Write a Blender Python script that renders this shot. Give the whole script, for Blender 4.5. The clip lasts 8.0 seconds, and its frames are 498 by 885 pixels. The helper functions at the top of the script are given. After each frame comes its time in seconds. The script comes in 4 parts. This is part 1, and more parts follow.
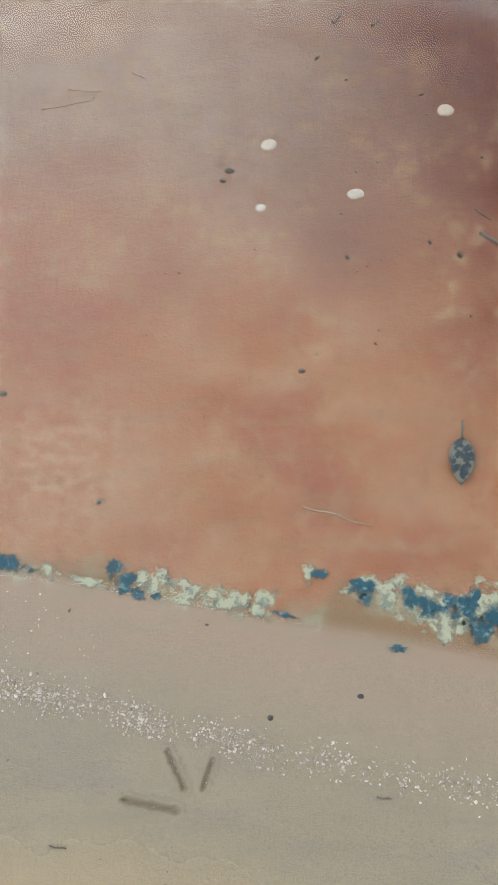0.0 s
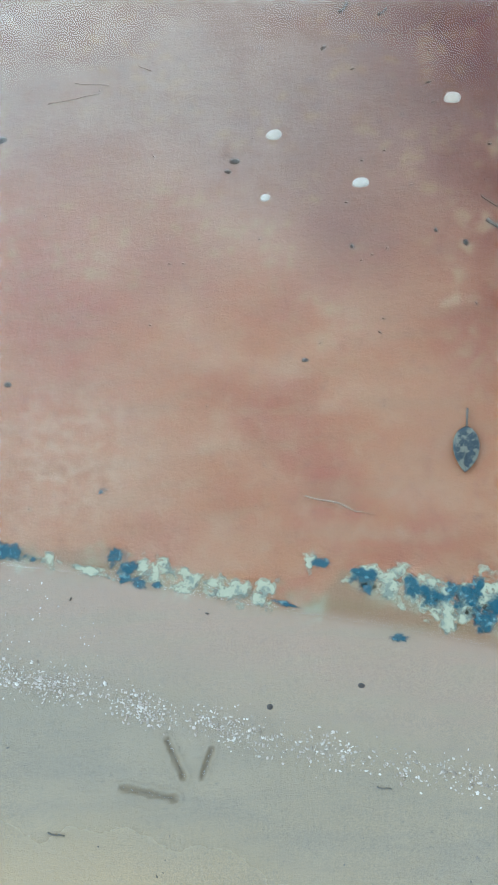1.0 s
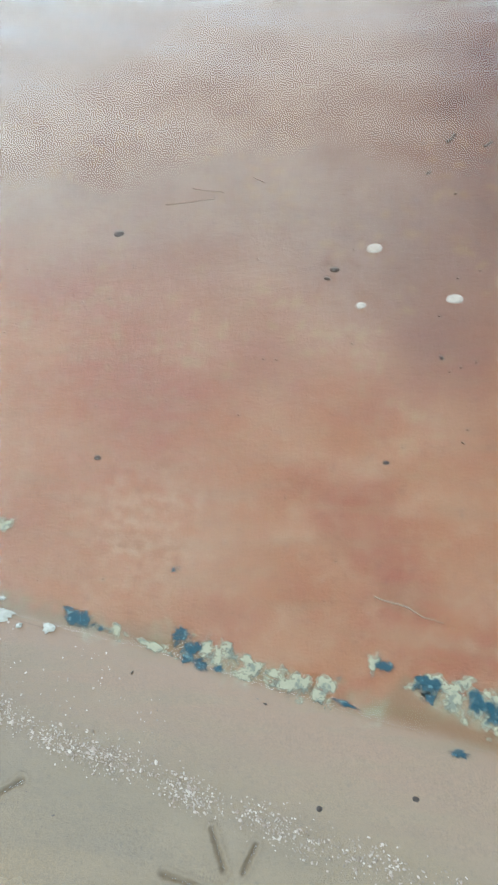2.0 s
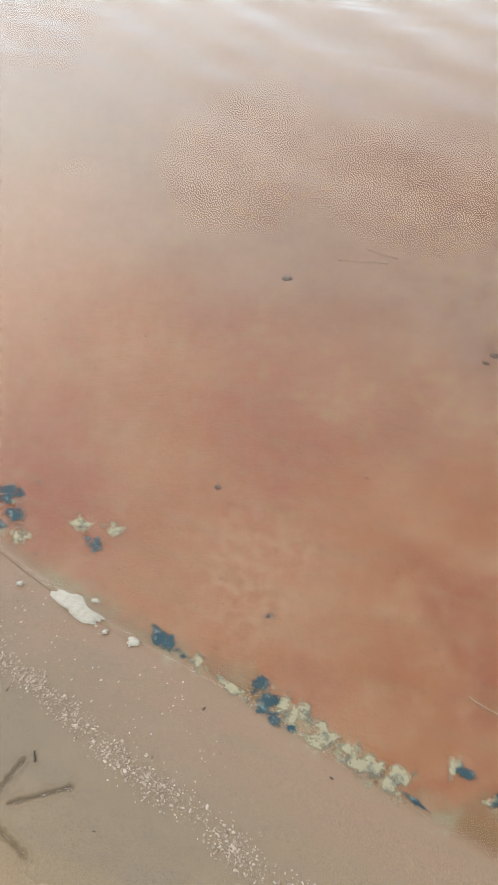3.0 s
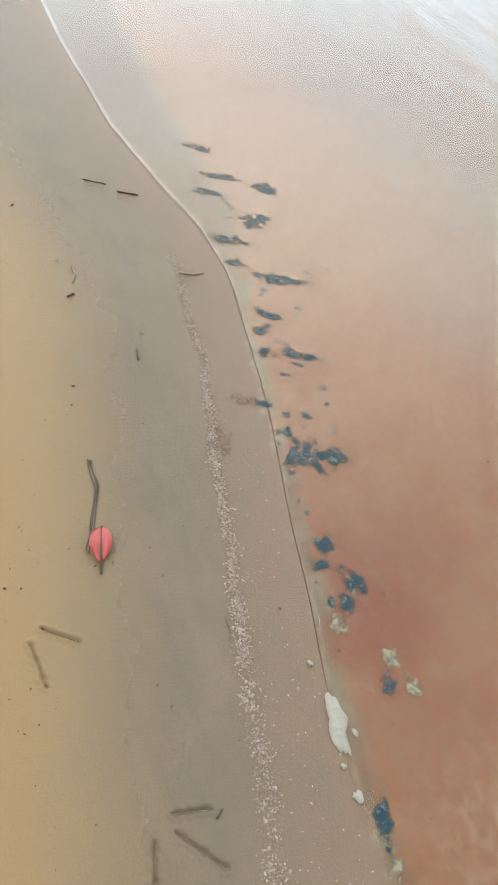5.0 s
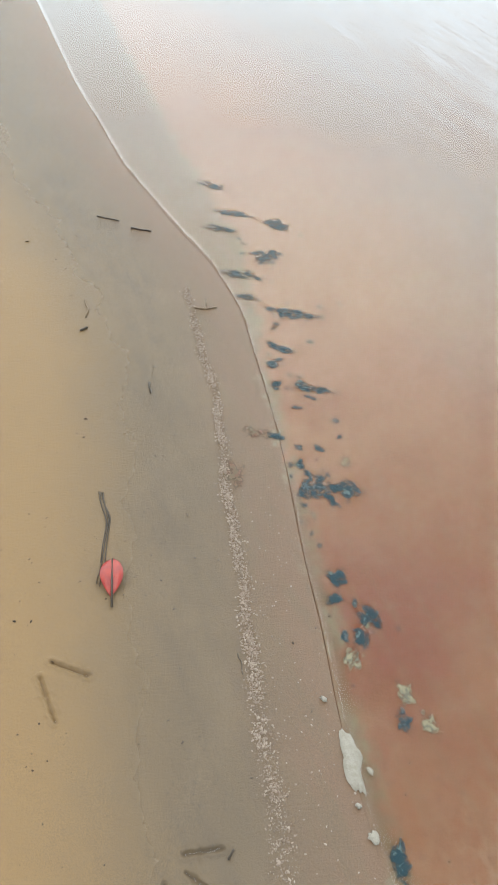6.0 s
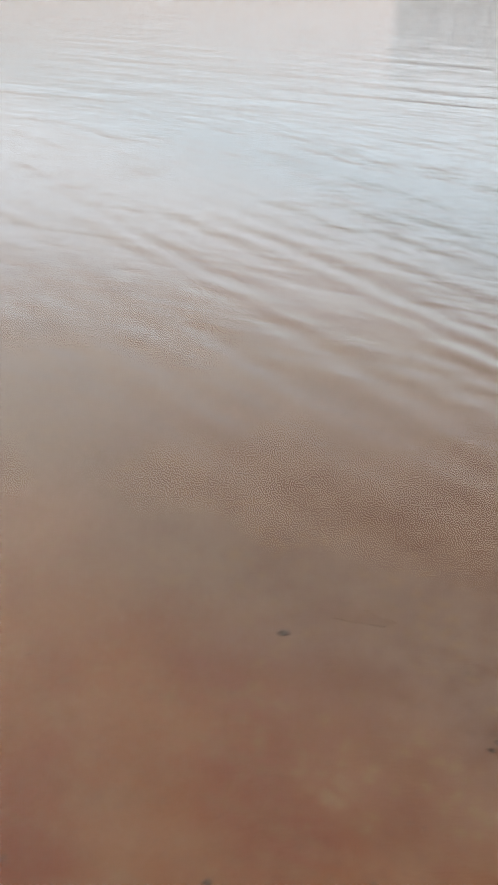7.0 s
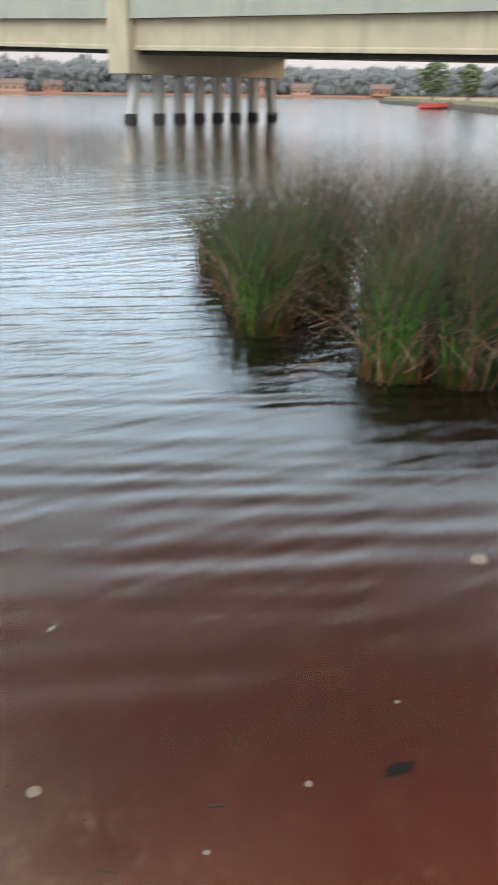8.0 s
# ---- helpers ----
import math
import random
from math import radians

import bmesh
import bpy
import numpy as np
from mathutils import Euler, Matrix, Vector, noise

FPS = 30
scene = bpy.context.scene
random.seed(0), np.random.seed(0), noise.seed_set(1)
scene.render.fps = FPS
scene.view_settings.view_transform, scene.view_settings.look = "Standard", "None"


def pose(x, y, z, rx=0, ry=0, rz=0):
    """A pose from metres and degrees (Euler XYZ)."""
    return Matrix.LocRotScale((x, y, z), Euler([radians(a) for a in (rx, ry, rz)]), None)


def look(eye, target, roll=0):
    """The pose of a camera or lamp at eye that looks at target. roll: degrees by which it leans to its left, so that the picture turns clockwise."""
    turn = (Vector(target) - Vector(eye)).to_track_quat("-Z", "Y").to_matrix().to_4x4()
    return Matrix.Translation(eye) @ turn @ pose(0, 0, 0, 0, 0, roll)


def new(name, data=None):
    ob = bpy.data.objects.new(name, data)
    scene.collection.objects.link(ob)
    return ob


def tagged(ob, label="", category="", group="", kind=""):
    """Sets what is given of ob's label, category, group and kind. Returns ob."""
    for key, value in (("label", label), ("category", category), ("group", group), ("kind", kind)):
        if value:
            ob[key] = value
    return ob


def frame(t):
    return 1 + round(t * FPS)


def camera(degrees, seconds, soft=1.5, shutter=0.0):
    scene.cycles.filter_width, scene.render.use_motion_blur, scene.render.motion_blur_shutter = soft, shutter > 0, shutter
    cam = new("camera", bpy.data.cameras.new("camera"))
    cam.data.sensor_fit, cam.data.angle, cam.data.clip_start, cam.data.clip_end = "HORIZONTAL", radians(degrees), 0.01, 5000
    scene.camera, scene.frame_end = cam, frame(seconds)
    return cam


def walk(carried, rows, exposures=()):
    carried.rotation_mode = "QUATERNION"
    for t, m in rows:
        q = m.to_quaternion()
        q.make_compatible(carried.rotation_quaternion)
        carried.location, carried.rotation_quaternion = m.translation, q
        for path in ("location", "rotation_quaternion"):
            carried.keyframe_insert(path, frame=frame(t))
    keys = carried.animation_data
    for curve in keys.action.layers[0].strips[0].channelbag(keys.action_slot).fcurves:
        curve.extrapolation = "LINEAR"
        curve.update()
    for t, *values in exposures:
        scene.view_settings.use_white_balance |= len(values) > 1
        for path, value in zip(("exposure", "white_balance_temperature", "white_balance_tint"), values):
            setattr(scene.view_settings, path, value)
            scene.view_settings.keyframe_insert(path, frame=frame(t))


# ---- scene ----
cam = camera(33.16, 8.0, 1.5, 0.25)
PATH = [
    (0, (0.000, 0.000, 1.371), (-0.086, 0.860, -0.433), -8.33),
    (0.5, (0.005, -0.005, 1.361), (-0.100, 0.839, -0.449), -9.66),
    (1, (0.040, -0.019, 1.351), (-0.106, 0.847, -0.446), -12.02),
    (1.5, (0.048, -0.038, 1.363), (-0.148, 0.900, -0.392), -11.99),
    (1.7, (0.036, -0.047, 1.377), (-0.201, 0.954, -0.339), -11.26),
    (2.8, (0.020, -0.062, 1.342), (-0.501, 1.074, -0.219), -11.11),
    (3, (-0.008, -0.068, 1.341), (-0.591, 1.060, -0.204), -7.58),
    (3.5, (-0.112, -0.068, 1.397), (-0.955, 0.922, -0.124), 3.88),
    (4, (-0.159, -0.085, 1.414), (-1.157, 0.765, -0.097), 9.00),
    (4.5, (-0.173, -0.111, 1.438), (-1.280, 0.650, -0.044), 9.33),
    (5, (-0.186, -0.113, 1.438), (-1.376, 0.592, -0.006), 9.07),
    (5.2, (-0.190, -0.112, 1.437), (-1.406, 0.569, 0.003), 8.78),
    (6.3, (-0.171, -0.113, 1.419), (-1.475, 0.609, 0.087), 6.62),
    (6.5, (-0.132, -0.038, 1.443), (-1.425, 0.817, 0.179), 2.51),
    (6.7, (-0.112, -0.057, 1.449), (-1.276, 1.100, 0.306), 2.57),
    (6.9, (-0.155, -0.060, 1.446), (-1.003, 1.411, 0.388), 2.80),
    (7, (-0.195, -0.010, 1.424), (-0.792, 1.600, 0.394), 2.60),
    (7.1, (-0.241, 0.039, 1.372), (-0.602, 1.737, 0.379), 4.23),
    (7.2, (-0.250, 0.042, 1.414), (-0.347, 1.790, 0.448), 4.06),
    (7.3, (-0.238, 0.054, 1.447), (-0.123, 1.808, 0.493), 3.82),
    (7.4, (-0.198, 0.029, 1.472), (0.039, 1.787, 0.549), 2.19),
    (7.5, (-0.167, 0.006, 1.491), (0.295, 1.737, 0.603), 1.67),
    (7.6, (-0.142, 0.000, 1.492), (0.477, 1.696, 0.632), 1.38),
    (7.7, (-0.139, -0.018, 1.497), (0.637, 1.631, 0.673), 1.55),
    (7.8, (-0.118, -0.021, 1.490), (0.782, 1.574, 0.687), 1.11),
    (8, (-0.109, -0.042, 1.506), (1.002, 1.432, 0.735), 0.73),
]
walk(cam, [(t, look(eye, target, roll)) for t, eye, target, roll in PATH],
     [(0, 0.92, 6100, 3), (0.4, 1.02, 5200, -7), (1.5, 1.12, 4950, -8), (2.8, 0.8, 7100, 12), (4, 0.64, 6850, 9), (5.2, 0.56, 6900, 8),
      (6.3, 0.34, 7100, 10), (6.5, 0.1, 7250, 12), (6.9, -0.1, 7500, 15), (7.3, -0.14, 6450, 9), (8, 0.0, 6400, 8)])

# ---- light ----
SUN_AZ, SUN_EL = 116.0, 9.0          # degrees from +y towards +x, and above the horizon
world = bpy.data.worlds.new("sky")
scene.world = world
world.use_nodes = True
wn = world.node_tree.nodes
sky = wn.new("ShaderNodeTexSky")
sky.sky_type = 'NISHITA'
sky.sun_disc = False
sky.sun_elevation, sky.sun_rotation = radians(SUN_EL), radians(SUN_AZ)
sky.air_density, sky.dust_density, sky.ozone_density = 1.0, 1.5, 1.5
calm = wn.new("ShaderNodeHueSaturation")
calm.inputs["Saturation"].default_value = 0.6
world.node_tree.links.new(sky.outputs[0], calm.inputs["Color"])
world.node_tree.links.new(calm.outputs[0], wn["Background"].inputs[0])
wn["Background"].inputs[1].default_value = 0.05
# evening cloud veil: dim pinkish haze low down, brighter and bluish above it, darker overhead
rise = wn.new("ShaderNodeSeparateXYZ")
world.node_tree.links.new(wn.new("ShaderNodeTexCoord").outputs["Generated"], rise.inputs[0])
veil = wn.new("ShaderNodeValToRGB")
for _ in range(4):
    veil.color_ramp.elements.new(0.5)
SKY_STEPS = ((0.0, (0.185, 0.16, 0.163)), (0.08, (0.25, 0.245, 0.26)), (0.25, (0.66, 0.84, 1.0)), (0.55, (0.93, 0.99, 1.0)), (0.78, (0.68, 0.74, 0.78)), (1.0, (0.22, 0.24, 0.27)))
for el, (p, c) in zip(veil.color_ramp.elements, SKY_STEPS):
    el.position, el.color = p, (*c, 1)
world.node_tree.links.new(rise.outputs[2], veil.inputs[0])
cloud = wn.new("ShaderNodeBackground")
cloud.inputs[1].default_value = 2.7
# the low sky is brighter over the open lake, the upper sky where the cloud thins to the north-west
def sky_math(op, a, b):
    node = wn.new("ShaderNodeMath")
    node.operation = op
    for i, v in enumerate((a, b)):
        if isinstance(v, bpy.types.NodeSocket):
            world.node_tree.links.new(v, node.inputs[i])
        else:
            node.inputs[i].default_value = v
    return node.outputs[0]


def toward(az):
    return sky_math('ADD', sky_math('MULTIPLY', rise.outputs[0], math.sin(radians(az))), sky_math('MULTIPLY', rise.outputs[1], math.cos(radians(az))))


low_sky = sky_math('MAXIMUM', sky_math('SUBTRACT', 1.0, sky_math('MULTIPLY', rise.outputs[2], 1.7)), 0.0)
high_sky = sky_math('MINIMUM', sky_math('MAXIMUM', sky_math('MULTIPLY', sky_math('SUBTRACT', rise.outputs[2], 0.40), 5.0), 0.0), 1.0)
lift = sky_math('ADD', sky_math('MULTIPLY', sky_math('MULTIPLY', toward(60.0), low_sky), 0.36), sky_math('MULTIPLY', sky_math('MULTIPLY', toward(-95.0), high_sky), 1.15))
lift = sky_math('ADD', sky_math('MAXIMUM', lift, -0.7), 1.0)
glow = wn.new("ShaderNodeVectorMath")
glow.operation = 'SCALE'
world.node_tree.links.new(veil.outputs[0], glow.inputs[0])
world.node_tree.links.new(lift, glow.inputs["Scale"])
world.node_tree.links.new(glow.outputs[0], cloud.inputs[0])
both = wn.new("ShaderNodeAddShader")
world.node_tree.links.new(wn["Background"].outputs[0], both.inputs[0])
world.node_tree.links.new(cloud.outputs[0], both.inputs[1])
world.node_tree.links.new(both.outputs[0], wn["World Output"].inputs[0])
sun_data = bpy.data.lights.new("sun", 'SUN')
sun_data.energy, sun_data.angle, sun_data.color = 0.9, radians(3.0), (1.0, 0.62, 0.36)
sun = new("sun", sun_data)
_a, _e = radians(SUN_AZ), radians(SUN_EL)
SUN_DIR = Vector((math.sin(_a) * math.cos(_e), math.cos(_a) * math.cos(_e), math.sin(_e)))
sun.matrix_world = look(SUN_DIR * 50, (0, 0, 0))


# ---- materials ----
class Mat:
    """A node material with short ways to add and join nodes."""

    def __init__(self, name):
        self.m = bpy.data.materials.new(name)
        self.m.use_nodes = True
        self.t = self.m.node_tree
        self.bsdf = self.t.nodes["Principled BSDF"]
        self.out = self.t.nodes["Material Output"]

    def n(self, kind, **inputs):
        node = self.t.nodes.new("ShaderNode" + kind)
        for k, v in inputs.items():
            self.put(node, k, v)
        return node

    def put(self, node, key, v):
        sock = node.inputs[int(key[1:])] if key[0] == "i" and key[1:].isdigit() else node.inputs[key.replace("_", " ")]
        if isinstance(v, bpy.types.NodeSocket):
            self.t.links.new(v, sock)
        else:
            sock.default_value = v

    def pos(self):
        return self.n("NewGeometry").outputs["Position"]

    def noise(self, scale, detail=4, rough=0.55, vec=None):
        node = self.n("TexNoise", Scale=scale, Detail=detail, Roughness=rough, Vector=vec or self.pos())
        return node.outputs[0]

    def math(self, op, a, b=0.0, clamp=False):
        node = self.t.nodes.new("ShaderNodeMath")
        node.operation, node.use_clamp = op, clamp
        self.put(node, "i0", a), self.put(node, "i1", b)
        return node.outputs[0]

    def step(self, v, lo, hi, a=0.0, b=1.0):
        node = self.t.nodes.new("ShaderNodeMapRange")
        node.interpolation_type = 'SMOOTHSTEP'
        for k, val in zip(("i0", "i1", "i2", "i3", "i4"), (v, lo, hi, a, b)):
            self.put(node, k, val)
        return node.outputs[0]

    def mix(self, fac, a, b, blend='MIX'):
        node = self.t.nodes.new("ShaderNodeMix")
        node.data_type, node.blend_type = 'RGBA', blend
        for i, v in ((0, fac), (6, a), (7, b)):
            v = (*v, 1.0) if isinstance(v, tuple) and len(v) == 3 else v
            if isinstance(v, bpy.types.NodeSocket):
                self.t.links.new(v, node.inputs[i])
            else:
                node.inputs[i].default_value = v
        return node.outputs[2]

    def attr(self, name):
        node = self.n("Attribute")
        node.attribute_name = name
        return node.outputs["Fac"]

    def stretch(self, sx, sy, sz=1.0, turn=0.0):
        node = self.n("Mapping", Vector=self.pos(), Scale=(sx, sy, sz), Rotation=(0, 0, radians(turn)))
        return node.outputs[0]

    def bump(self, height, strength=0.3, distance=0.01, normal=None):
        node = self.n("Bump", Strength=strength, Distance=distance, Height=height)
        if normal:
            self.put(node, "Normal", normal)
        return node.outputs[0]

    def done(self, colour, rough=0.6, normal=None, spec=0.5, metal=0.0):
        self.put(self.bsdf, "Base_Color", (*colour, 1.0) if isinstance(colour, tuple) else colour)
        self.put(self.bsdf, "Roughness", rough)
        self.put(self.bsdf, "Specular_IOR_Level", spec)
        self.put(self.bsdf, "Metallic", metal)
        if normal:
            self.put(self.bsdf, "Normal", normal)
        return self.m


def plain(name, a, b, scale=20.0, rough=0.7, bump=0.2, dist=0.003, grain=6.0, spec=0.4):
    """Two colours mixed by broad and fine noise, with fine relief."""
    k = Mat(name)
    broad, fine = k.noise(scale), k.noise(scale * grain, 3)
    f = k.step(k.math('ADD', k.math('MULTIPLY', broad, 0.65), k.math('MULTIPLY', fine, 0.35)), 0.35, 0.65)
    return k.done(k.mix(f, a, b), k.step(fine, 0.3, 0.7, rough - 0.08, rough + 0.08), k.bump(fine, bump, dist), spec)


def sand_material():
    k = Mat("wet_shore_sand")
    d, film = k.attr("shore"), k.attr("film")
    east = k.n("SeparateXYZ", Vector=k.pos()).outputs[0]
    big, mid, small, grain = k.noise(1.3, 3), k.noise(6.0, 5), k.noise(28.0, 6, 0.62), k.noise(650.0, 6, 0.75)
    streak = k.noise(1.0, 5, 0.6, k.stretch(5.0, 26.0, 1, 17))
    pits = k.noise(150.0, 4, 0.7)
    # damp sand above the waterline
    sand = k.mix(k.step(big, 0.35, 0.65), SAND_A, SAND_B)
    sand = k.mix(k.step(mid, 0.4, 0.75, 0.0, 0.45), sand, SAND_C)
    sand = k.mix(k.step(streak, 0.42, 0.68, 0.0, 0.4), sand, SAND_D)
    sand = k.mix(k.step(pits, 0.56, 0.72, 0.0, 0.5), sand, (0.03, 0.023, 0.015))
    # ochre ground away from the water, a rosy stain where the wash reaches
    sand = k.mix(k.step(k.math('ADD', d, k.math('MULTIPLY', mid, 0.12)), -0.22, -0.56), sand, SAND_OCHRE)
    sand = k.mix(k.math('MULTIPLY', k.step(k.math('ADD', d, k.math('MULTIPLY', mid, 0.1)), -0.20, 0.04), k.step(streak, 0.3, 0.6, 0.35, 0.8)), sand, SAND_ROSE)
    # rusty film on the bottom
    rust = k.mix(k.step(mid, 0.38, 0.66), RUST_A, RUST_B)
    rust = k.mix(k.step(k.noise(2.6, 4), 0.43, 0.65, 0.0, 0.9), rust, RUST_RED)
    rust = k.mix(k.step(streak, 0.48, 0.66, 0.0, 0.5), rust, RUST_TAN)
    rust = k.mix(k.step(small, 0.46, 0.70, 0.0, 0.32), rust, RUST_PALE)
    rust = k.mix(k.step(k.noise(48.0, 5, 0.65), 0.55, 0.68, 0.0, 0.35), rust, RUST_DARK)
    rust = k.mix(k.math('MULTIPLY', k.step(k.math('ADD', east, k.math('MULTIPLY', big, 0.9)), -0.35, -1.4), k.step(mid, 0.25, 0.6, 0.6, 1.0)), rust, PEACH)
    rust = k.mix(k.step(k.math('ADD', east, k.math('ADD', k.math('MULTIPLY', mid, 0.25), k.math('MULTIPLY', big, 0.9))), 0.75, 1.45), rust, RUST_DEEP)
    rust = k.mix(k.step(k.noise(11.0, 5, 0.65), 0.50, 0.68, 0.0, 0.4), rust, RUST_MOTTLE)
    # scuffed pale patch
    apart = k.n("VectorMath", i0=k.pos(), i1=(-0.40, 0.64, 0.0))
    apart.operation = 'DISTANCE'
    far_off = k.math('ADD', apart.outputs["Value"], k.math('MULTIPLY', k.math('SUBTRACT', mid, 0.5), 0.25))
    crumpled = k.noise(1.0, 6, 0.68, k.stretch(34.0, 50.0, 1, 12))
    scuff = k.math('MULTIPLY', k.step(far_off, 0.24, 0.05), k.step(crumpled, 0.45, 0.62, 0.0, 0.6))
    rust = k.mix(scuff, rust, RUST_PALE)
    rust = k.mix(k.math('MULTIPLY', k.step(k.noise(2.2, 4), 0.5, 0.62), k.step(crumpled, 0.52, 0.68, 0.0, 0.35)), rust, RUST_PALE)
    rust = k.mix(k.step(k.noise(110.0, 4, 0.7), 0.60, 0.70, 0.0, 0.45), rust, RUST_DARK)
    # pale lumps further out
    spots = k.n("TexVoronoi", Scale=26.0, Vector=k.mix(0.09, k.pos(), k.n("TexNoise", Scale=14.0, Vector=k.pos()).outputs[1])).outputs[0]
    spot = k.math('MULTIPLY', k.step(spots, 0.55, 0.05), k.math('MULTIPLY', k.step(east, 0.75, 0.35), k.step(k.noise(3.3, 2), 0.40, 0.55)))
    spot = k.math('MULTIPLY', spot, k.math('MULTIPLY', k.step(d, 0.35, 0.65), k.step(d, 1.7, 1.2)))
    silt = k.mix(k.step(mid, 0.35, 0.65), SILT_A, SILT_B)
    silt = k.mix(k.step(k.noise(2.0, 4), 0.45, 0.62, 0.0, 0.8), silt, SILT_RED)
    # tan silt in the west, greyed for the sky's reflection on the water
    silt = k.mix(k.math('MULTIPLY', k.step(k.math('ADD', east, k.math('ADD', k.math('MULTIPLY', mid, 0.5), k.math('MULTIPLY', big, 0.7))), 1.15, 0.45), k.step(mid, 0.3, 0.6, 0.75, 1.0)), silt, SILT_TAN_SHEEN)
    silt = k.mix(k.step(small, 0.46, 0.66, 0.0, 0.6), silt, SILT_PALE)
    silt = k.mix(k.step(k.noise(40.0, 5, 0.65), 0.57, 0.68, 0.0, 0.4), silt, SILT_DARK)
    out = k.math('ADD', d, k.math('MULTIPLY', k.math('SUBTRACT', big, 0.5), 0.8))
    bed = k.mix(k.step(out, 0.45, 1.2), rust, silt)
    bed = k.mix(k.math('MULTIPLY', spot, 0.5), bed, SPOT)
    # bed darkens with distance out: deep water's lost light put into its colour
    bed = k.mix(k.step(k.math('ADD', out, k.math('MULTIPLY', k.math('ADD', east, k.math('MULTIPLY', k.math('SUBTRACT', mid, 0.5), 0.8)), 0.65)), 2.1, 5.2), bed, DEEP_DIM)
    # ragged edge of the film
    ragged = k.math('ADD', film, k.math('ADD', k.math('MULTIPLY', k.math('SUBTRACT', mid, 0.5), 0.045), k.math('MULTIPLY', k.math('SUBTRACT', small, 0.5), 0.09)))
    colour = k.mix(k.step(ragged, -0.004, 0.022), sand, bed)
    # thin pale crust along that edge
    crust = k.math('MULTIPLY', k.step(ragged, -0.03, 0.0), k.step(ragged, 0.045, 0.01))
    crust = k.math('MULTIPLY', crust, k.step(k.noise(9.0, 3), 0.42, 0.6, 0.0, 0.8))
    colour = k.mix(k.math('MULTIPLY', crust, k.step(k.noise(60.0, 4), 0.4, 0.6, 0.3, 1.0)), colour, CRUST)
    # far banks are dry grassy ground
    colour = k.mix(k.step(d, 150.0, 260.0), colour, (0.16, 0.14, 0.08))
    colour = k.mix(k.step(d, -0.02, 0.05, 0.5, 0.2), colour, k.mix(k.step(grain, 0.35, 0.65), (0.22, 0.22, 0.22), (0.8, 0.78, 0.74)), 'OVERLAY')
    rough = k.step(k.math('ADD', d, k.math('MULTIPLY', mid, 0.2)), -0.7, -0.05, 0.42, 0.22)
    height = k.math('ADD', k.math('MULTIPLY', grain, k.step(d, -0.03, 0.05, 0.8, 0.1)), k.math('ADD', small, k.math('MULTIPLY', pits, k.step(d, -0.1, 0.02, 1.3, 0.5))))
    return k.done(colour, rough, k.bump(height, 0.42, 0.005), k.math('MULTIPLY', k.step(d, -0.6, -0.1, 0.34, 0.40), k.step(d, 0.02, -0.01)))


def water_material(name="lake_water"):
    k = Mat(name)
    k.t.nodes.remove(k.bsdf)
    d = k.attr("shore")
    # wind ripples: long crests, short across
    r1 = k.noise(1.0, 4, 0.55, k.stretch(1.3, 8.0, 1, 24))
    r2 = k.noise(1.0, 3, 0.55, k.stretch(2.6, 16.0, 1, 17))
    r3 = k.noise(1.0, 2, 0.5, k.stretch(0.35, 1.8, 1, 30))
    h = k.math('ADD', k.math('MULTIPLY', r1, 0.0085), k.math('ADD', k.math('MULTIPLY', r2, 0.0025), k.math('MULTIPLY', r3, 0.016)))
    h = k.math('MULTIPLY', h, k.math('MULTIPLY', k.step(d, 0.25, 2.6, 0.05, 0.8), k.step(d, 4.0, 16.0, 1.0, 1.7)))
    normal = k.bump(h, 1.0, 1.0)
    facing = k.n("LayerWeight", Blend=0.5, Normal=normal).outputs["Facing"]
    fres = k.math('ADD', k.math('MULTIPLY', k.math('POWER', facing, 4.7), 0.984), 0.016)
    gloss = k.n("BsdfGlossy", Roughness=k.step(d, 2.0, 60.0, 0.03, 0.075), Normal=normal, Color=(1, 1, 1, 1)).outputs[0]
    clear = k.n("BsdfTransparent", Color=k.mix(k.step(d, 0.05, 1.6), (1.0, 1.0, 1.0), WATER_TINT)).outputs[0]
    k.t.links.new(k.n("MixShader", i0=fres, i1=clear, i2=gloss).outputs[0], k.out.inputs[0])
    return k.m


def concrete_material(name, a, b, streak=0.25):
    k = Mat(name)
    broad, fine = k.noise(0.8, 5), k.noise(14.0, 4)
    runs = k.noise(1.0, 4, 0.6, k.stretch(1.6, 1.6, 0.12))
    c = k.mix(k.step(broad, 0.35, 0.65), a, b)
    c = k.mix(k.step(runs, 0.52, 0.7, 0.0, streak), c, (0.22, 0.2, 0.17))
    return k.done(c, 0.8, k.bump(fine, 0.25, 0.01), 0.3)


def stem_material(name, low, high, dry):
    k = Mat(name)
    up = k.attr("along")
    rnd = k.n("NewGeometry").outputs["Random Per Island"]
    c = k.mix(k.step(k.math('ADD', up, k.math('MULTIPLY', k.math('SUBTRACT', rnd, 0.5), 0.7)), 0.1, 0.75), low, high)
    c = k.mix(k.step(rnd, 0.72, 0.95), c, dry)
    return k.done(c, 0.6, None, 0.3)


def island_material(name, colours, rough=0.6):
    k = Mat(name)
    ramp = k.n("ValToRGB", Fac=k.n("NewGeometry").outputs["Random Per Island"])
    while len(ramp.color_ramp.elements) < len(colours):
        ramp.color_ramp.elements.new(0.5)
    for i, (e, c) in enumerate(zip(ramp.color_ramp.elements, colours)):
        e.position, e.color = i / max(1, len(colours) - 1), (*c, 1)
    return k.done(ramp.outputs[0], rough, k.bump(k.noise(300.0, 2), 0.2, 0.002), 0.1)


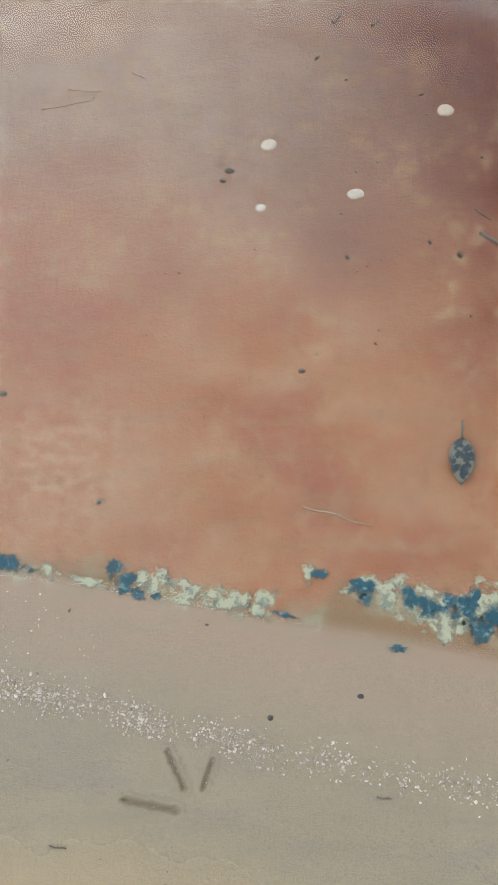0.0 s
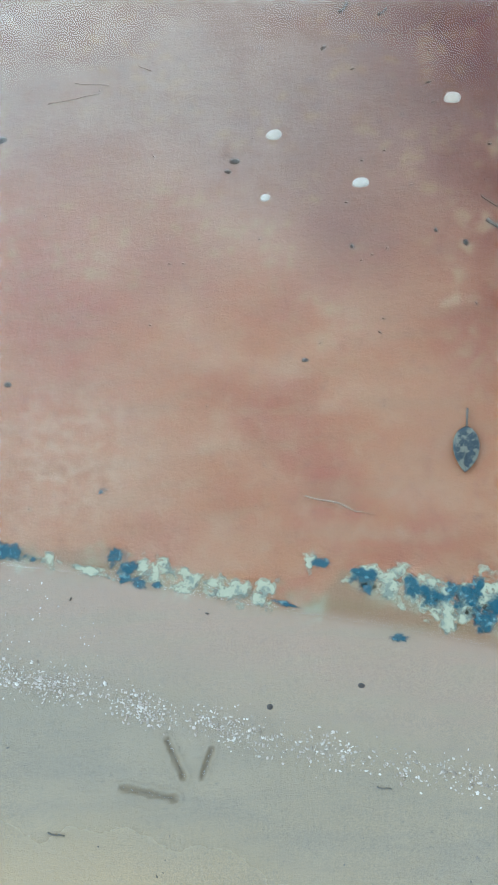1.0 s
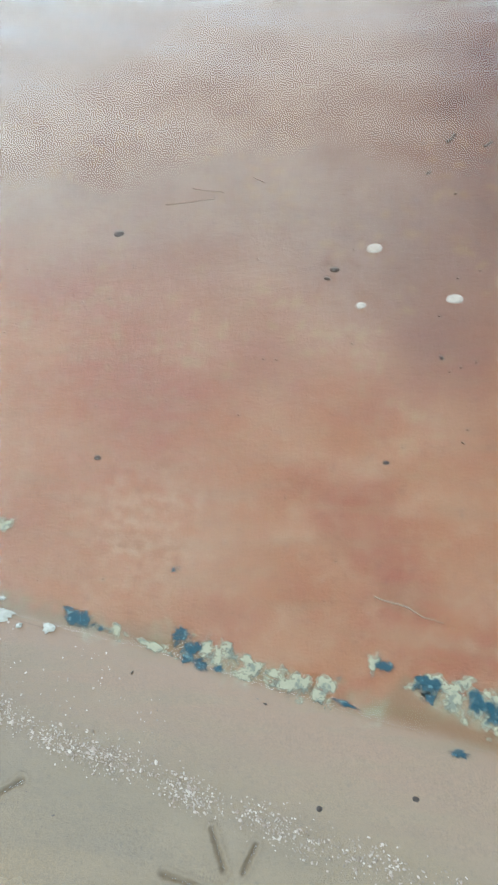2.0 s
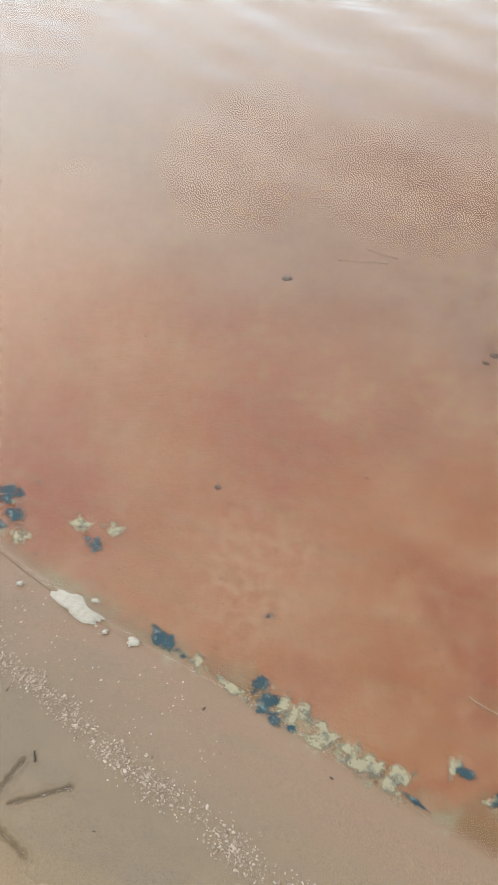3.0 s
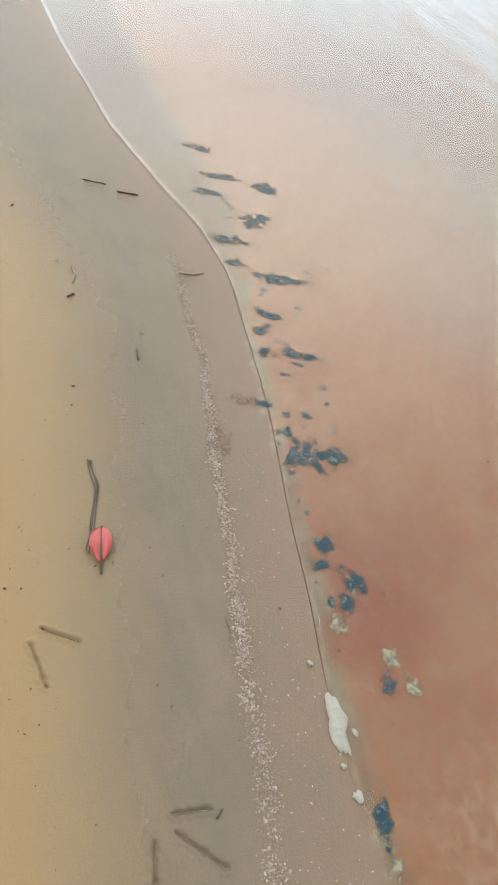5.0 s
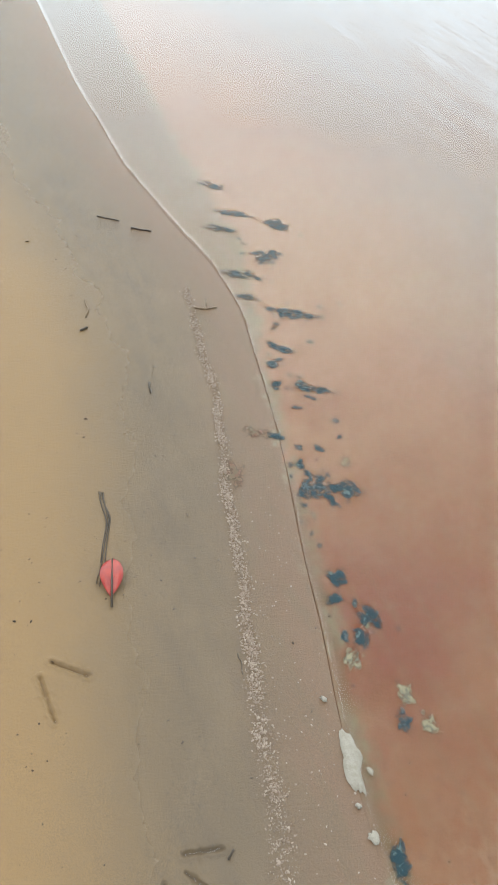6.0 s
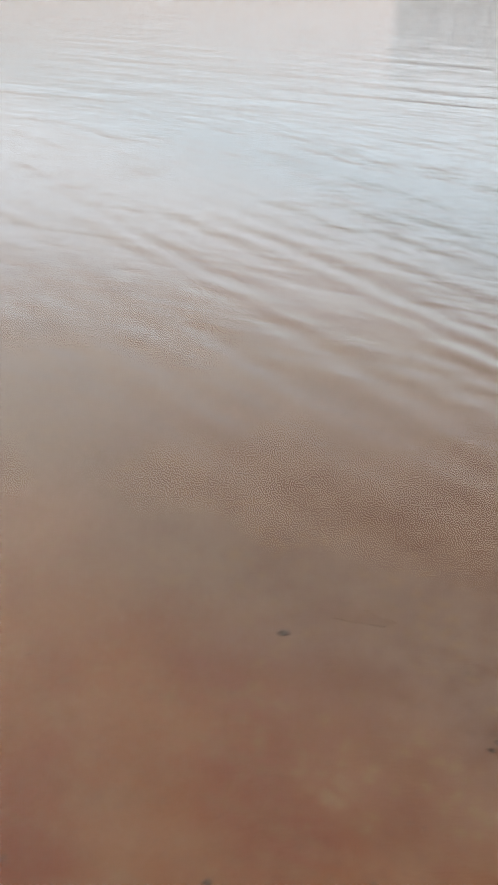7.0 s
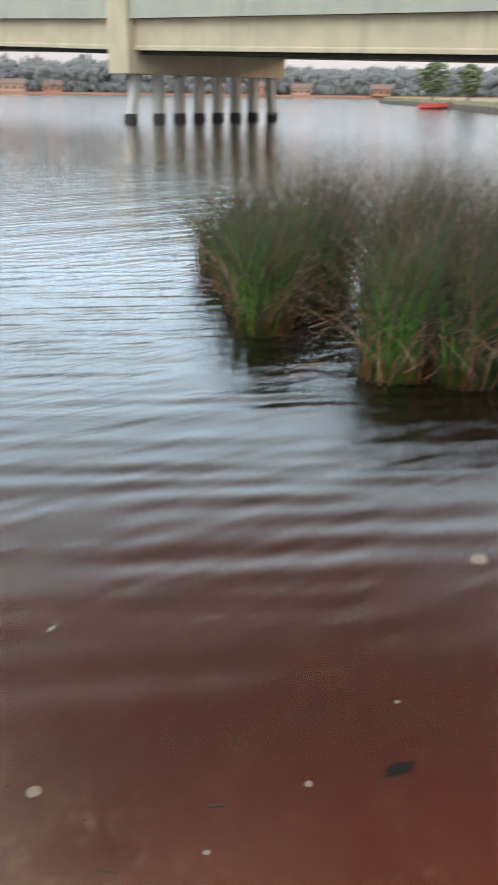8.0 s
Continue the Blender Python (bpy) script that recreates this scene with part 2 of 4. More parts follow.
def film_material(name, cover, hole, cut, scale=55.0, ragged=True, lace=2.6):
    """A mottled film: one colour broken by ragged blotches of another, thinning out at the rim."""
    k = Mat(name)
    f = k.noise(scale, 5, 0.6)
    fine = k.noise(scale * 5, 3)
    c = k.mix(k.step(f, cut - 0.05, cut + 0.05), cover, hole)
    c = k.mix(k.step(fine, 0.5, 0.75, 0.0, 0.3), c, (0.09, 0.085, 0.066))
    if ragged:
        holes = k.math('ADD', k.math('MULTIPLY', k.math('SUBTRACT', k.noise(48.0, 3, 0.55), 0.5), lace), k.math('MULTIPLY', k.math('SUBTRACT', k.noise(170.0, 4, 0.65), 0.5), 1.5))
        k.put(k.bsdf, "Alpha", k.step(k.math('ADD', k.attr("rim"), holes), 0.0, 0.8, 0.0, 0.86))
    return k.done(c, 0.5, k.bump(fine, 0.25, 0.002), 0.15)


SAND_A, SAND_B, SAND_C, SAND_D = (0.086, 0.057, 0.029), (0.076, 0.051, 0.027), (0.102, 0.070, 0.039), (0.061, 0.043, 0.027)
SAND_OCHRE, SAND_ROSE = (0.155, 0.094, 0.038), (0.104, 0.056, 0.031)
RUST_A, RUST_B, RUST_RED, RUST_PALE = (0.128, 0.055, 0.026), (0.140, 0.072, 0.040), (0.108, 0.035, 0.019), (0.175, 0.116, 0.080)
RUST_TAN, RUST_DARK, RUST_DEEP = (0.118, 0.066, 0.037), (0.064, 0.023, 0.011), (0.072, 0.0172, 0.0068)
RUST_MOTTLE = (0.105, 0.045, 0.021)
PEACH, SPOT, CRUST = (0.168, 0.092, 0.056), (0.165, 0.130, 0.085), (0.12, 0.105, 0.0697)
SILT_A, SILT_B, SILT_RED, DEEP_DIM = (0.043, 0.0105, 0.0046), (0.035, 0.0088, 0.0040), (0.043, 0.0066, 0.0028), (0.0075, 0.0050, 0.0044)
SILT_TAN_SHEEN, SILT_PALE, SILT_DARK = (0.128, 0.100, 0.085), (0.066, 0.030, 0.015), (0.0139, 0.0039, 0.002)
WATER_TINT = (0.94, 0.80, 0.70, 1)

M_SAND = sand_material()
M_WATER = water_material()
M_CREAM = concrete_material("cream_painted_concrete", (0.50, 0.40, 0.265), (0.44, 0.355, 0.24))
M_RAIL = concrete_material("pale_grey_concrete", (0.36, 0.335, 0.27), (0.32, 0.30, 0.245))
M_PILE = concrete_material("weathered_pile_concrete", (0.46, 0.42, 0.37), (0.40, 0.37, 0.33), 0.4)
M_DARK = plain("black_growth_and_shade", (0.02, 0.018, 0.015), (0.05, 0.045, 0.035), 6.0, 0.8, 0.5, 0.02)
M_STEM = stem_material("rush_green_to_brown", (0.075, 0.25, 0.018), (0.046, 0.054, 0.024), (0.15, 0.095, 0.03))
M_STEM_BROWN = stem_material("rush_brown", (0.024, 0.050, 0.010), (0.070, 0.046, 0.038), (0.19, 0.095, 0.058))
M_DRY = stem_material("dry_reddish_rush", (0.20, 0.085, 0.04), (0.25, 0.13, 0.075), (0.36, 0.22, 0.14))
M_STRAW = stem_material("fallen_rush_straw", (0.32, 0.17, 0.075), (0.38, 0.22, 0.11), (0.44, 0.28, 0.16))
M_TEAL = film_material("teal_film", (0.004, 0.026, 0.037), (0.06, 0.085, 0.083), 0.58, 60.0)
M_TEALGREY = film_material("grey_teal_film", (0.044, 0.056, 0.060), (0.006, 0.028, 0.040), 0.50, 60.0, True, 3.8)
M_CREAMFILM = film_material("cream_film", (0.165, 0.148, 0.100), (0.085, 0.082, 0.062), 0.53, 50.0, True, 3.6)
M_PINKFILM = film_material("pink_film", (0.11, 0.055, 0.037), (0.095, 0.072, 0.047), 0.5, 60.0)
M_FOAM = plain("dry_sea_foam", (0.18, 0.163, 0.133), (0.22, 0.205, 0.178), 120.0, 0.75, 0.9, 0.003, 3.0)
M_SHELL = plain("bleached_shell", (0.16, 0.15, 0.132), (0.20, 0.19, 0.172), 90.0, 0.5, 0.4, 0.002)
# dark wet-sand colour that paints the shade of the wash's lip
M_LIP = plain("wet_sand_in_lip_shade", (0.075, 0.036, 0.018), (0.045, 0.026, 0.017), 30.0, 0.9, 0.3, 0.002, 6.0, 0.02)
M_PEBBLE = plain("dark_pebble", (0.018, 0.014, 0.012), (0.04, 0.03, 0.025), 90.0, 0.7, 0.5, 0.002, 6.0, 0.08)
M_TWIG = plain("wet_dark_twig", (0.015, 0.011, 0.008), (0.045, 0.03, 0.018), 150.0, 0.55, 0.5, 0.001)
M_PALETWIG = plain("pale_soaked_twig", (0.17, 0.12, 0.075), (0.08, 0.05, 0.03), 120.0, 0.6, 0.5, 0.001)
M_GRIT = island_material("shell_grit", [(0.23, 0.18, 0.15), (0.13, 0.092, 0.07), (0.26, 0.215, 0.18), (0.08, 0.056, 0.04), (0.21, 0.168, 0.14)])
M_CRUMB = island_material("dark_crumbs", [(0.012, 0.009, 0.007), (0.035, 0.022, 0.013), (0.02, 0.016, 0.012), (0.07, 0.045, 0.025)])
M_REDLEAF = plain("red_fallen_leaf", (0.24, 0.018, 0.010), (0.17, 0.011, 0.009), 60.0, 0.35, 0.3, 0.001)
M_SOAKLEAF = film_material("soaked_dark_leaf", (0.012, 0.014, 0.016), (0.06, 0.052, 0.038), 0.53, 75.0, False)
# distance haze is put into these pale grey foliage colours
M_WOODS = island_material("far_woods_hazed_foliage", [(0.185, 0.180, 0.172), (0.205, 0.194, 0.182), (0.195, 0.186, 0.178), (0.178, 0.175, 0.172)], 0.9)
M_BLACK_LEAF = plain("blackened_leaf", (0.005, 0.004, 0.003), (0.009, 0.007, 0.005), 60.0, 0.8, 0.2, 0.003, 6.0, 0.03)
M_LEAVES = island_material("olive_foliage", [(0.12, 0.13, 0.07), (0.15, 0.155, 0.085), (0.13, 0.14, 0.078)], 0.8)
M_BARK = plain("grey_bark", (0.10, 0.08, 0.06), (0.16, 0.13, 0.10), 8.0, 0.9, 0.6, 0.02)
M_BRICK = plain("pink_brick_wall", (0.42, 0.20, 0.13), (0.36, 0.16, 0.10), 0.8, 0.85, 0.3, 0.02)
M_SIDING = plain("pale_house_siding", (0.46, 0.27, 0.19), (0.42, 0.25, 0.17), 0.8, 0.8, 0.2, 0.02)
M_ROOF = plain("brown_shingle_roof", (0.16, 0.10, 0.08), (0.22, 0.14, 0.11), 1.5, 0.9, 0.4, 0.03)
M_GLASSDARK = plain("dark_window_glass", (0.03, 0.035, 0.04), (0.05, 0.055, 0.06), 1.0, 0.1, 0.0, 0.001)
M_BULK = plain("weathered_timber_bulkhead", (0.15, 0.12, 0.10), (0.10, 0.08, 0.065), 2.0, 0.85, 0.4, 0.02)
M_GRASS = plain("dry_bank_grass", (0.20, 0.17, 0.08), (0.26, 0.22, 0.12), 0.7, 0.95, 0.6, 0.05)
M_RED = plain("red_hull_paint", (0.62, 0.10, 0.07), (0.5, 0.08, 0.06), 2.0, 0.45, 0.1, 0.005)
M_BLUE = plain("blue_tarpaulin", (0.05, 0.14, 0.35), (0.07, 0.18, 0.42), 3.0, 0.6, 0.3, 0.01)
M_SHRUB = island_material("bank_shrub_foliage", [(0.04, 0.06, 0.025), (0.07, 0.085, 0.03), (0.06, 0.07, 0.03)], 0.85)


# ---- mesh helpers ----
def mesh_ob(name, verts, faces, mat, parent=None, smooth=True, label=""):
    me = bpy.data.meshes.new(name)
    me.from_pydata([tuple(v) for v in verts], [], [tuple(f) for f in faces])
    me.materials.append(mat)
    if smooth:
        me.polygons.foreach_set("use_smooth", [True] * len(me.polygons))
    me.update()
    ob = new(name, me)
    if parent is not None:
        ob.parent = parent
    return tagged(ob, label)


def part(name, bm, mat, parent=None, label="", smooth=False):
    me = bpy.data.meshes.new(name)
    bm.to_mesh(me)
    bm.free()
    me.materials.append(mat)
    if smooth:
        me.polygons.foreach_set("use_smooth", [True] * len(me.polygons))
    ob = new(name, me)
    if parent is not None:
        ob.parent = parent
    return tagged(ob, label)


def box(bm, m, sx, sy, sz, bevel=0.0):
    """A box of that size centred on the pose m."""
    r = bmesh.ops.create_cube(bm, size=1.0, matrix=m @ Matrix.Diagonal((sx, sy, sz, 1)))
    if bevel:
        edges = {e for v in r["verts"] for e in v.link_edges}
        bmesh.ops.bevel(bm, geom=list(edges), offset=bevel, segments=2, profile=0.6, affect='EDGES')


def empty(name, m, label, category, group="", kind=""):
    ob = new(name)
    ob.matrix_world = m
    return tagged(ob, label, category, group, kind)


def tube(path, radii, sides=6):
    """Vertices and faces of a closed tube along a list of points."""
    verts, faces = [], []
    pts = [Vector(p) for p in path]
    for i, p in enumerate(pts):
        way = (pts[min(i + 1, len(pts) - 1)] - pts[max(i - 1, 0)]).normalized()
        side = way.cross(Vector((0, 0, 1)))
        side = side.normalized() if side.length > 1e-3 else Vector((1, 0, 0))
        up = side.cross(way)
        for k in range(sides):
            a = 2 * math.pi * k / sides
            verts.append(p + float(radii[i]) * (math.cos(a) * side + math.sin(a) * up))
    for i in range(len(pts) - 1):
        for k in range(sides):
            a, b = i * sides + k, i * sides + (k + 1) % sides
            faces.append((a, b, b + sides, a + sides))
    faces.append(tuple(range(sides))[::-1])
    faces.append(tuple(range((len(pts) - 1) * sides, len(pts) * sides)))
    return verts, faces


# ---- the lie of the land ----
SHORE_X = [-900, -60, -14, -6, -3.7, -2.95, -2.5, -2.28, -2.0, -1.6, -1.36, -1.1, -0.92, -0.75, -0.51, -0.40, -0.28, -0.17, -0.07, 0.015, 0.13, 0.29, 0.5, 1.0, 3.0, 8.0, 30, 900]
SHORE_Y = [60, 8, 2.2, 0.95, 0.77, 0.75, 0.79, 0.82, 0.81, 0.715, 0.655, 0.575, 0.53, 0.48, 0.425, 0.41, 0.385, 0.355, 0.335, 0.315, 0.295, 0.255, 0.20, 0.06, -0.45, -2.2, -12, -420]
FILM_X = [-900, -6, -3.06, -2.76, -2.28, -1.99, -1.76, -1.51, -1.24, -0.98, -0.82, -0.71, -0.55, -0.43, -0.34, -0.28, -0.17, -0.07, 0.0, 0.04, 0.08, 0.13, 0.23, 0.29, 0.5, 3.0, 900]
FILM_Y = [61, 1.3, 0.98, 0.965, 0.92, 0.84, 0.755, 0.695, 0.628, 0.562, 0.515, 0.488, 0.450, 0.432, 0.428, 0.405, 0.37, 0.35, 0.325, 0.33, 0.375, 0.345, 0.315, 0.285, 0.23, -0.4, -418]


def film_d(x, y):
    """Metres out from the landward edge of the rusty film."""
    return (y - np.interp(x, FILM_X, FILM_Y)) * 0.96


def shore_y(x):
    return (np.interp(x - 0.05, SHORE_X, SHORE_Y) + np.interp(x, SHORE_X, SHORE_Y) + np.interp(x + 0.05, SHORE_X, SHORE_Y)) / 3


def shore_d(x, y):
    """Metres out from the waterline, towards the lake."""
    return (y - shore_y(x)) * 0.96


def ground_z(x, y):
    d = shore_d(x, y)
    out = np.maximum(d, 0)
    z = np.where(d < 0, -0.012 * d + 0.02 * np.maximum(-d - 1.5, 0), -0.014 * out - 0.05 * np.maximum(out - 1.5, 0))
    z = np.clip(z, -2.0, 1.6)
    far = np.hypot(x, y)
    return np.where((d > 0) & (far > 425), np.minimum(-2.0 + (far - 425) * 0.16, 1.5), z)


def spaced(lo, a, b, hi, step, grow):
    """Coordinates from lo to hi, evenly spaced between a and b and ever wider outside."""
    mid = list(np.arange(a, b + step / 2, step))
    for sign, end in ((1, hi), (-1, lo)):
        s, v = step, (mid[-1] if sign > 0 else mid[0])
        while (v < end) if sign > 0 else (v > end):
            s *= grow
            v += sign * s
            mid.append(v) if sign > 0 else mid.insert(0, v)
    return np.array(mid)


def sheet(name, xs, ys, zfun, mat):
    gx, gy = np.meshgrid(xs, ys)
    gz = zfun(gx, gy)
    nx, ny = len(xs), len(ys)
    me = bpy.data.meshes.new(name)
    co = np.stack([gx, gy, gz], -1).reshape(-1, 3)
    idx = np.arange(nx * ny).reshape(ny, nx)
    quads = np.stack([idx[:-1, :-1], idx[:-1, 1:], idx[1:, 1:], idx[1:, :-1]], -1).reshape(-1, 4)
    me.vertices.add(len(co))
    me.vertices.foreach_set("co", co.ravel())
    me.loops.add(quads.size)
    me.loops.foreach_set("vertex_index", quads.ravel())
    me.polygons.add(len(quads))
    me.polygons.foreach_set("loop_start", np.arange(0, quads.size, 4))
    me.update(calc_edges=True)
    me.polygons.foreach_set("use_smooth", [True] * len(quads))
    at = me.attributes.new("shore", 'FLOAT', 'POINT')
    at.data.foreach_set("value", shore_d(gx, gy).ravel())
    at = me.attributes.new("film", 'FLOAT', 'POINT')
    at.data.foreach_set("value", film_d(gx, gy).ravel())
    me.materials.append(mat)
    return new(name, me)


# bird tracks: toe grooves pressed into the sand, from heel to claw
TOES = [((-0.182, 0.076), (-0.208, 0.130)), ((-0.153, 0.075), (-0.138, 0.114)), ((-0.193, 0.045), (-0.277, 0.063)),
        ((-0.997, 0.067), (-1.046, 0.010)), ((-0.927, -0.013), (-1.020, -0.018)),
        ((-0.634, 0.122), (-0.620, 0.184)), ((-0.606, 0.116), (-0.525, 0.171)), ((-0.604, 0.079), (-0.538, 0.057))]


def near_ground(x, y):
    z = ground_z(x, y)
    # soft unevenness of wave-worked sand
    z = z + np.clip(np.abs(shore_d(x, y)) - 0.08, 0, 0.4) / 0.4 * 0.0012 * np.sin(9 * x + 3 * np.sin(5 * y)) * np.sin(7 * y + 2 * np.sin(4 * x)) * (np.hypot(x, y) < 6)
    # the low ridge left by the highest wash, along the foam line
    ridge = shore_d(x, y) + 0.17
    z = z + 0.0012 * np.exp(-(ridge / 0.05) ** 2) * (np.abs(x) < 4)
    for (ax, ay), (bx, by) in TOES:
        vx, vy = bx - ax, by - ay
        u = np.clip(((x - ax) * vx + (y - ay) * vy) / (vx * vx + vy * vy), 0, 1)
        off = np.hypot(x - ax - u * vx, y - ay - u * vy)
        off = off * (1 + 0.35 * np.sin(70 * u * np.hypot(vx, vy) + 40 * ax) * np.sin(23 * u + 9 * ay))
        z = z - 0.0058 * np.exp(-(off / 0.0028) ** 2) + 0.0030 * np.exp(-((off - 0.0072) / 0.0028) ** 2)
    return z


def wave_z(x, y):
    d = shore_d(x, y)
    fade = np.clip((d - 0.5) / 2.0, 0, 1)
    fade = fade * fade * (3 - 2 * fade) * np.clip((9.5 - np.hypot(x, y)) / 3, 0, 1)
    z = 0 * x
    rng = np.random.RandomState(5)
    for _ in range(9):
        ang = radians(62 + rng.uniform(-16, 16))
        lam, amp = rng.uniform(0.14, 0.34), rng.uniform(0.4, 1.0)
        ph = 2 * math.pi * (x * math.cos(ang) + y * math.sin(ang)) / lam + rng.uniform(0, 6.28)
        z = z + amp * lam * 0.0050 * np.sin(ph + 0.8 * np.sin(ph * 0.13 + 2 * x))
    swell = 0.0008 * np.sin(2 * math.pi * (0.35 * x + 0.94 * y) / 0.55 + 1.5 * np.sin(1.1 * x)) * np.clip((d - 0.25) / 0.8, 0, 1) * np.clip((9 - np.hypot(x, y)) / 5, 0, 1)
    return z * fade + swell


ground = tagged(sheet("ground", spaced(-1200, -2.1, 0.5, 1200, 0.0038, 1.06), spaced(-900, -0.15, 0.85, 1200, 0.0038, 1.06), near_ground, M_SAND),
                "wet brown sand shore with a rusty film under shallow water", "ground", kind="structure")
water = tagged(sheet("water", spaced(-1100, -6.5, 6.5, 1100, 0.026, 1.1), spaced(-300, 0.0, 8.0, 1100, 0.026, 1.1), wave_z, M_WATER),
               "calm lake water with small ripples, tea-coloured in the shallows", "water", kind="structure")


def lies(x, y, up=0.0):
    """A place on the ground."""
    return (x, y, float(near_ground(np.array(x), np.array(y))) + up)


def wash_edge():
    """The lip of the last thin wash of water, a strip coloured as its shade."""
    xs = np.arange(-3.4, -0.36, 0.02)
    ys = shore_y(xs) - 0.004 + 0.004 * np.sin(3.1 * xs) + 0.0015 * np.sin(11 * xs)
    verts, faces = [], []
    prof = [(-0.0015, -0.0006), (-0.0008, 0.0004), (0.0, 0.0006), (0.0009, 0.0004), (0.0017, -0.0006)]
    for x, y in zip(xs, ys):
        fine = min(1.0, max(0.1, (-0.36 - x) / 0.5))
        for o, h in prof:
            verts.append((x, y + o * fine, h * fine))
    n = len(prof)
    for i in range(len(xs) - 1):
        for k in range(n - 1):
            faces.append((i * n + k, i * n + n + k, i * n + n + k + 1, i * n + k + 1))
    ob = mesh_ob("water_edge", verts, faces, M_LIP)
    return tagged(ob, "thin dark line painted for the shade at the edge of the wash", "silt line", kind="structure")


wash_edge()


# ---- bridge ----
AX, RW = Vector((-0.22, 0.9755, 0)), Vector((0.9755, 0.22, 0))   # along the bridge, across it
PIER0 = Vector((23.40, 41.19, 0))
SPAN = 33.5
GRADE = 0.043


def deck_z(s):
    """Height of the pile tops under the deck, s metres along the bridge."""
    return 2.34 + (GRADE * s - 0.00035 * s * s if s > 0 else 0.027 * s)


def build_bridge():
    bridge = empty("bridge", Matrix.Translation(PIER0), "long low concrete road bridge on rows of square piles", "bridge")
    turn = Matrix((RW, AX, Vector((0, 0, 1)))).transposed().to_4x4()   # x across, y along

    def at(o, s, z):
        return turn @ Matrix.Translation((o, s, z))

    piles, collars = {}, {}
    for n in range(-1, 6):
        s, top = n * SPAN, deck_z(n * SPAN)
        # pier cap with bevelled edges, and the cheek wall that closes the joint
        bm = bmesh.new()
        box(bm, at(5.45, s, top + 0.54), 11.9, 1.5, 1.08, 0.05)
        part("pier_cap", bm, M_CREAM, bridge)
        bm = bmesh.new()
        box(bm, at(-0.86, s, top + 1.95), 0.7, 1.5, 3.9, 0.04)
        part("pilaster", bm, M_CREAM, bridge)
        for k in range(8):
            lean = (-0.5 if k == 0 else 0.3 if k == 7 else 0)
            bm = bmesh.new()
            o = 10.85 * k / 7
            vs, fs = [], []
            for z, off in ((-2.2, lean * 1.5), (0.05, lean), (top + 0.06, 0.0)):
                for cx, cy in ((-1, -0.72), (-0.72, -1), (0.72, -1), (1, -0.72), (1, 0.72), (0.72, 1), (-0.72, 1), (-1, 0.72)):
                    vs.append(bm.verts.new(turn @ Vector((o + off + 0.26 * cx, s + 0.26 * cy, z))))
            for lv in range(2):
                for c in range(8):
                    bm.faces.new((vs[lv * 8 + c], vs[lv * 8 + (c + 1) % 8], vs[lv * 8 + 8 + (c + 1) % 8], vs[lv * 8 + 8 + c]))
            bm.faces.new(vs[16:24])
            pile = part("pier_column", bm, M_PILE, bridge)
            bm = bmesh.new()
            bmesh.ops.create_cone(bm, cap_ends=True, segments=10, radius1=0.40, radius2=0.33, depth=0.62, matrix=at(o + lean, s, 0.14))
            part("collar", bm, M_DARK, pile, "black growth ring at the waterline")
    for n in range(-2, 5):
        s0, s1 = n * SPAN, (n + 1) * SPAN
        z0, z1 = deck_z(s0) + 1.46, deck_z(s1) + 1.46

        def beam(name, prof, mat, gap, steps=1, label=""):
            """A run of one cross-section (o, h) between two piers."""
            bm = bmesh.new()
            rings = []
            for i in range(steps + 1):
                f = i / steps
                s = s0 + gap + (s1 - s0 - 2 * gap) * f
                rings.append([bm.verts.new(turn @ Vector((o, s, deck_z(s) + 1.10 + h))) for o, h in prof])
            m = len(prof)
            for r0, r1 in zip(rings, rings[1:]):
                for k in range(m):
                    bm.faces.new((r0[k], r0[(k + 1) % m], r1[(k + 1) % m], r1[k]))
            bm.faces.new(rings[0][::-1])
            bm.faces.new(rings[-1])
            bmesh.ops.recalc_face_normals(bm, faces=bm.faces)
            return part(name, bm, mat, bridge, label)

        for g in range(6):
            o = -0.42 + g * 2.4
            # bulb-tee section
            prof = [(o - 0.33, 0), (o + 0.33, 0), (o + 0.33, 0.16), (o + 0.11, 0.32), (o + 0.11, 1.18), (o + 0.3, 1.30), (o + 0.3, 1.40), (o - 0.3, 1.40),
                    (o - 0.3, 1.30), (o - 0.11, 1.18), (o - 0.11, 0.32), (o - 0.33, 0.16)]
            if g == 0:
                prof = [(o - 0.33, 0), (o + 0.33, 0), (o + 0.33, 1.40), (o - 0.26, 1.40), (o - 0.28, 0.22), (o - 0.33, 0.16)]
            beam("girder", prof, M_CREAM, 0.12, 6)
        beam("deck", [(-1.02, 1.42), (12.6, 1.42), (12.6, 1.66), (-1.02, 1.66)], M_RAIL, 0.01, 6)
        beam("parapet", [(-1.06, 1.40), (-0.98, 1.665), (-0.72, 1.665), (-0.80, 2.52), (-1.0, 2.55)], M_RAIL, 0.012, 6)
        beam("parapet", [(12.66, 1.40), (12.6, 2.55), (12.4, 2.52), (12.3, 1.665), (12.58, 1.665)], M_RAIL, 0.012, 6)
        # pipe sized and blackened to carry the deck underside's shade as well
        beam("drain_pipe", [(-0.28 + 0.10 * math.cos(a), -0.10 + 0.10 * math.sin(a)) for a in np.linspace(0, 5.5, 8)], M_DARK, 0.8, 6, "dark service pipe under the deck, also painted shade of the underside")


build_bridge()


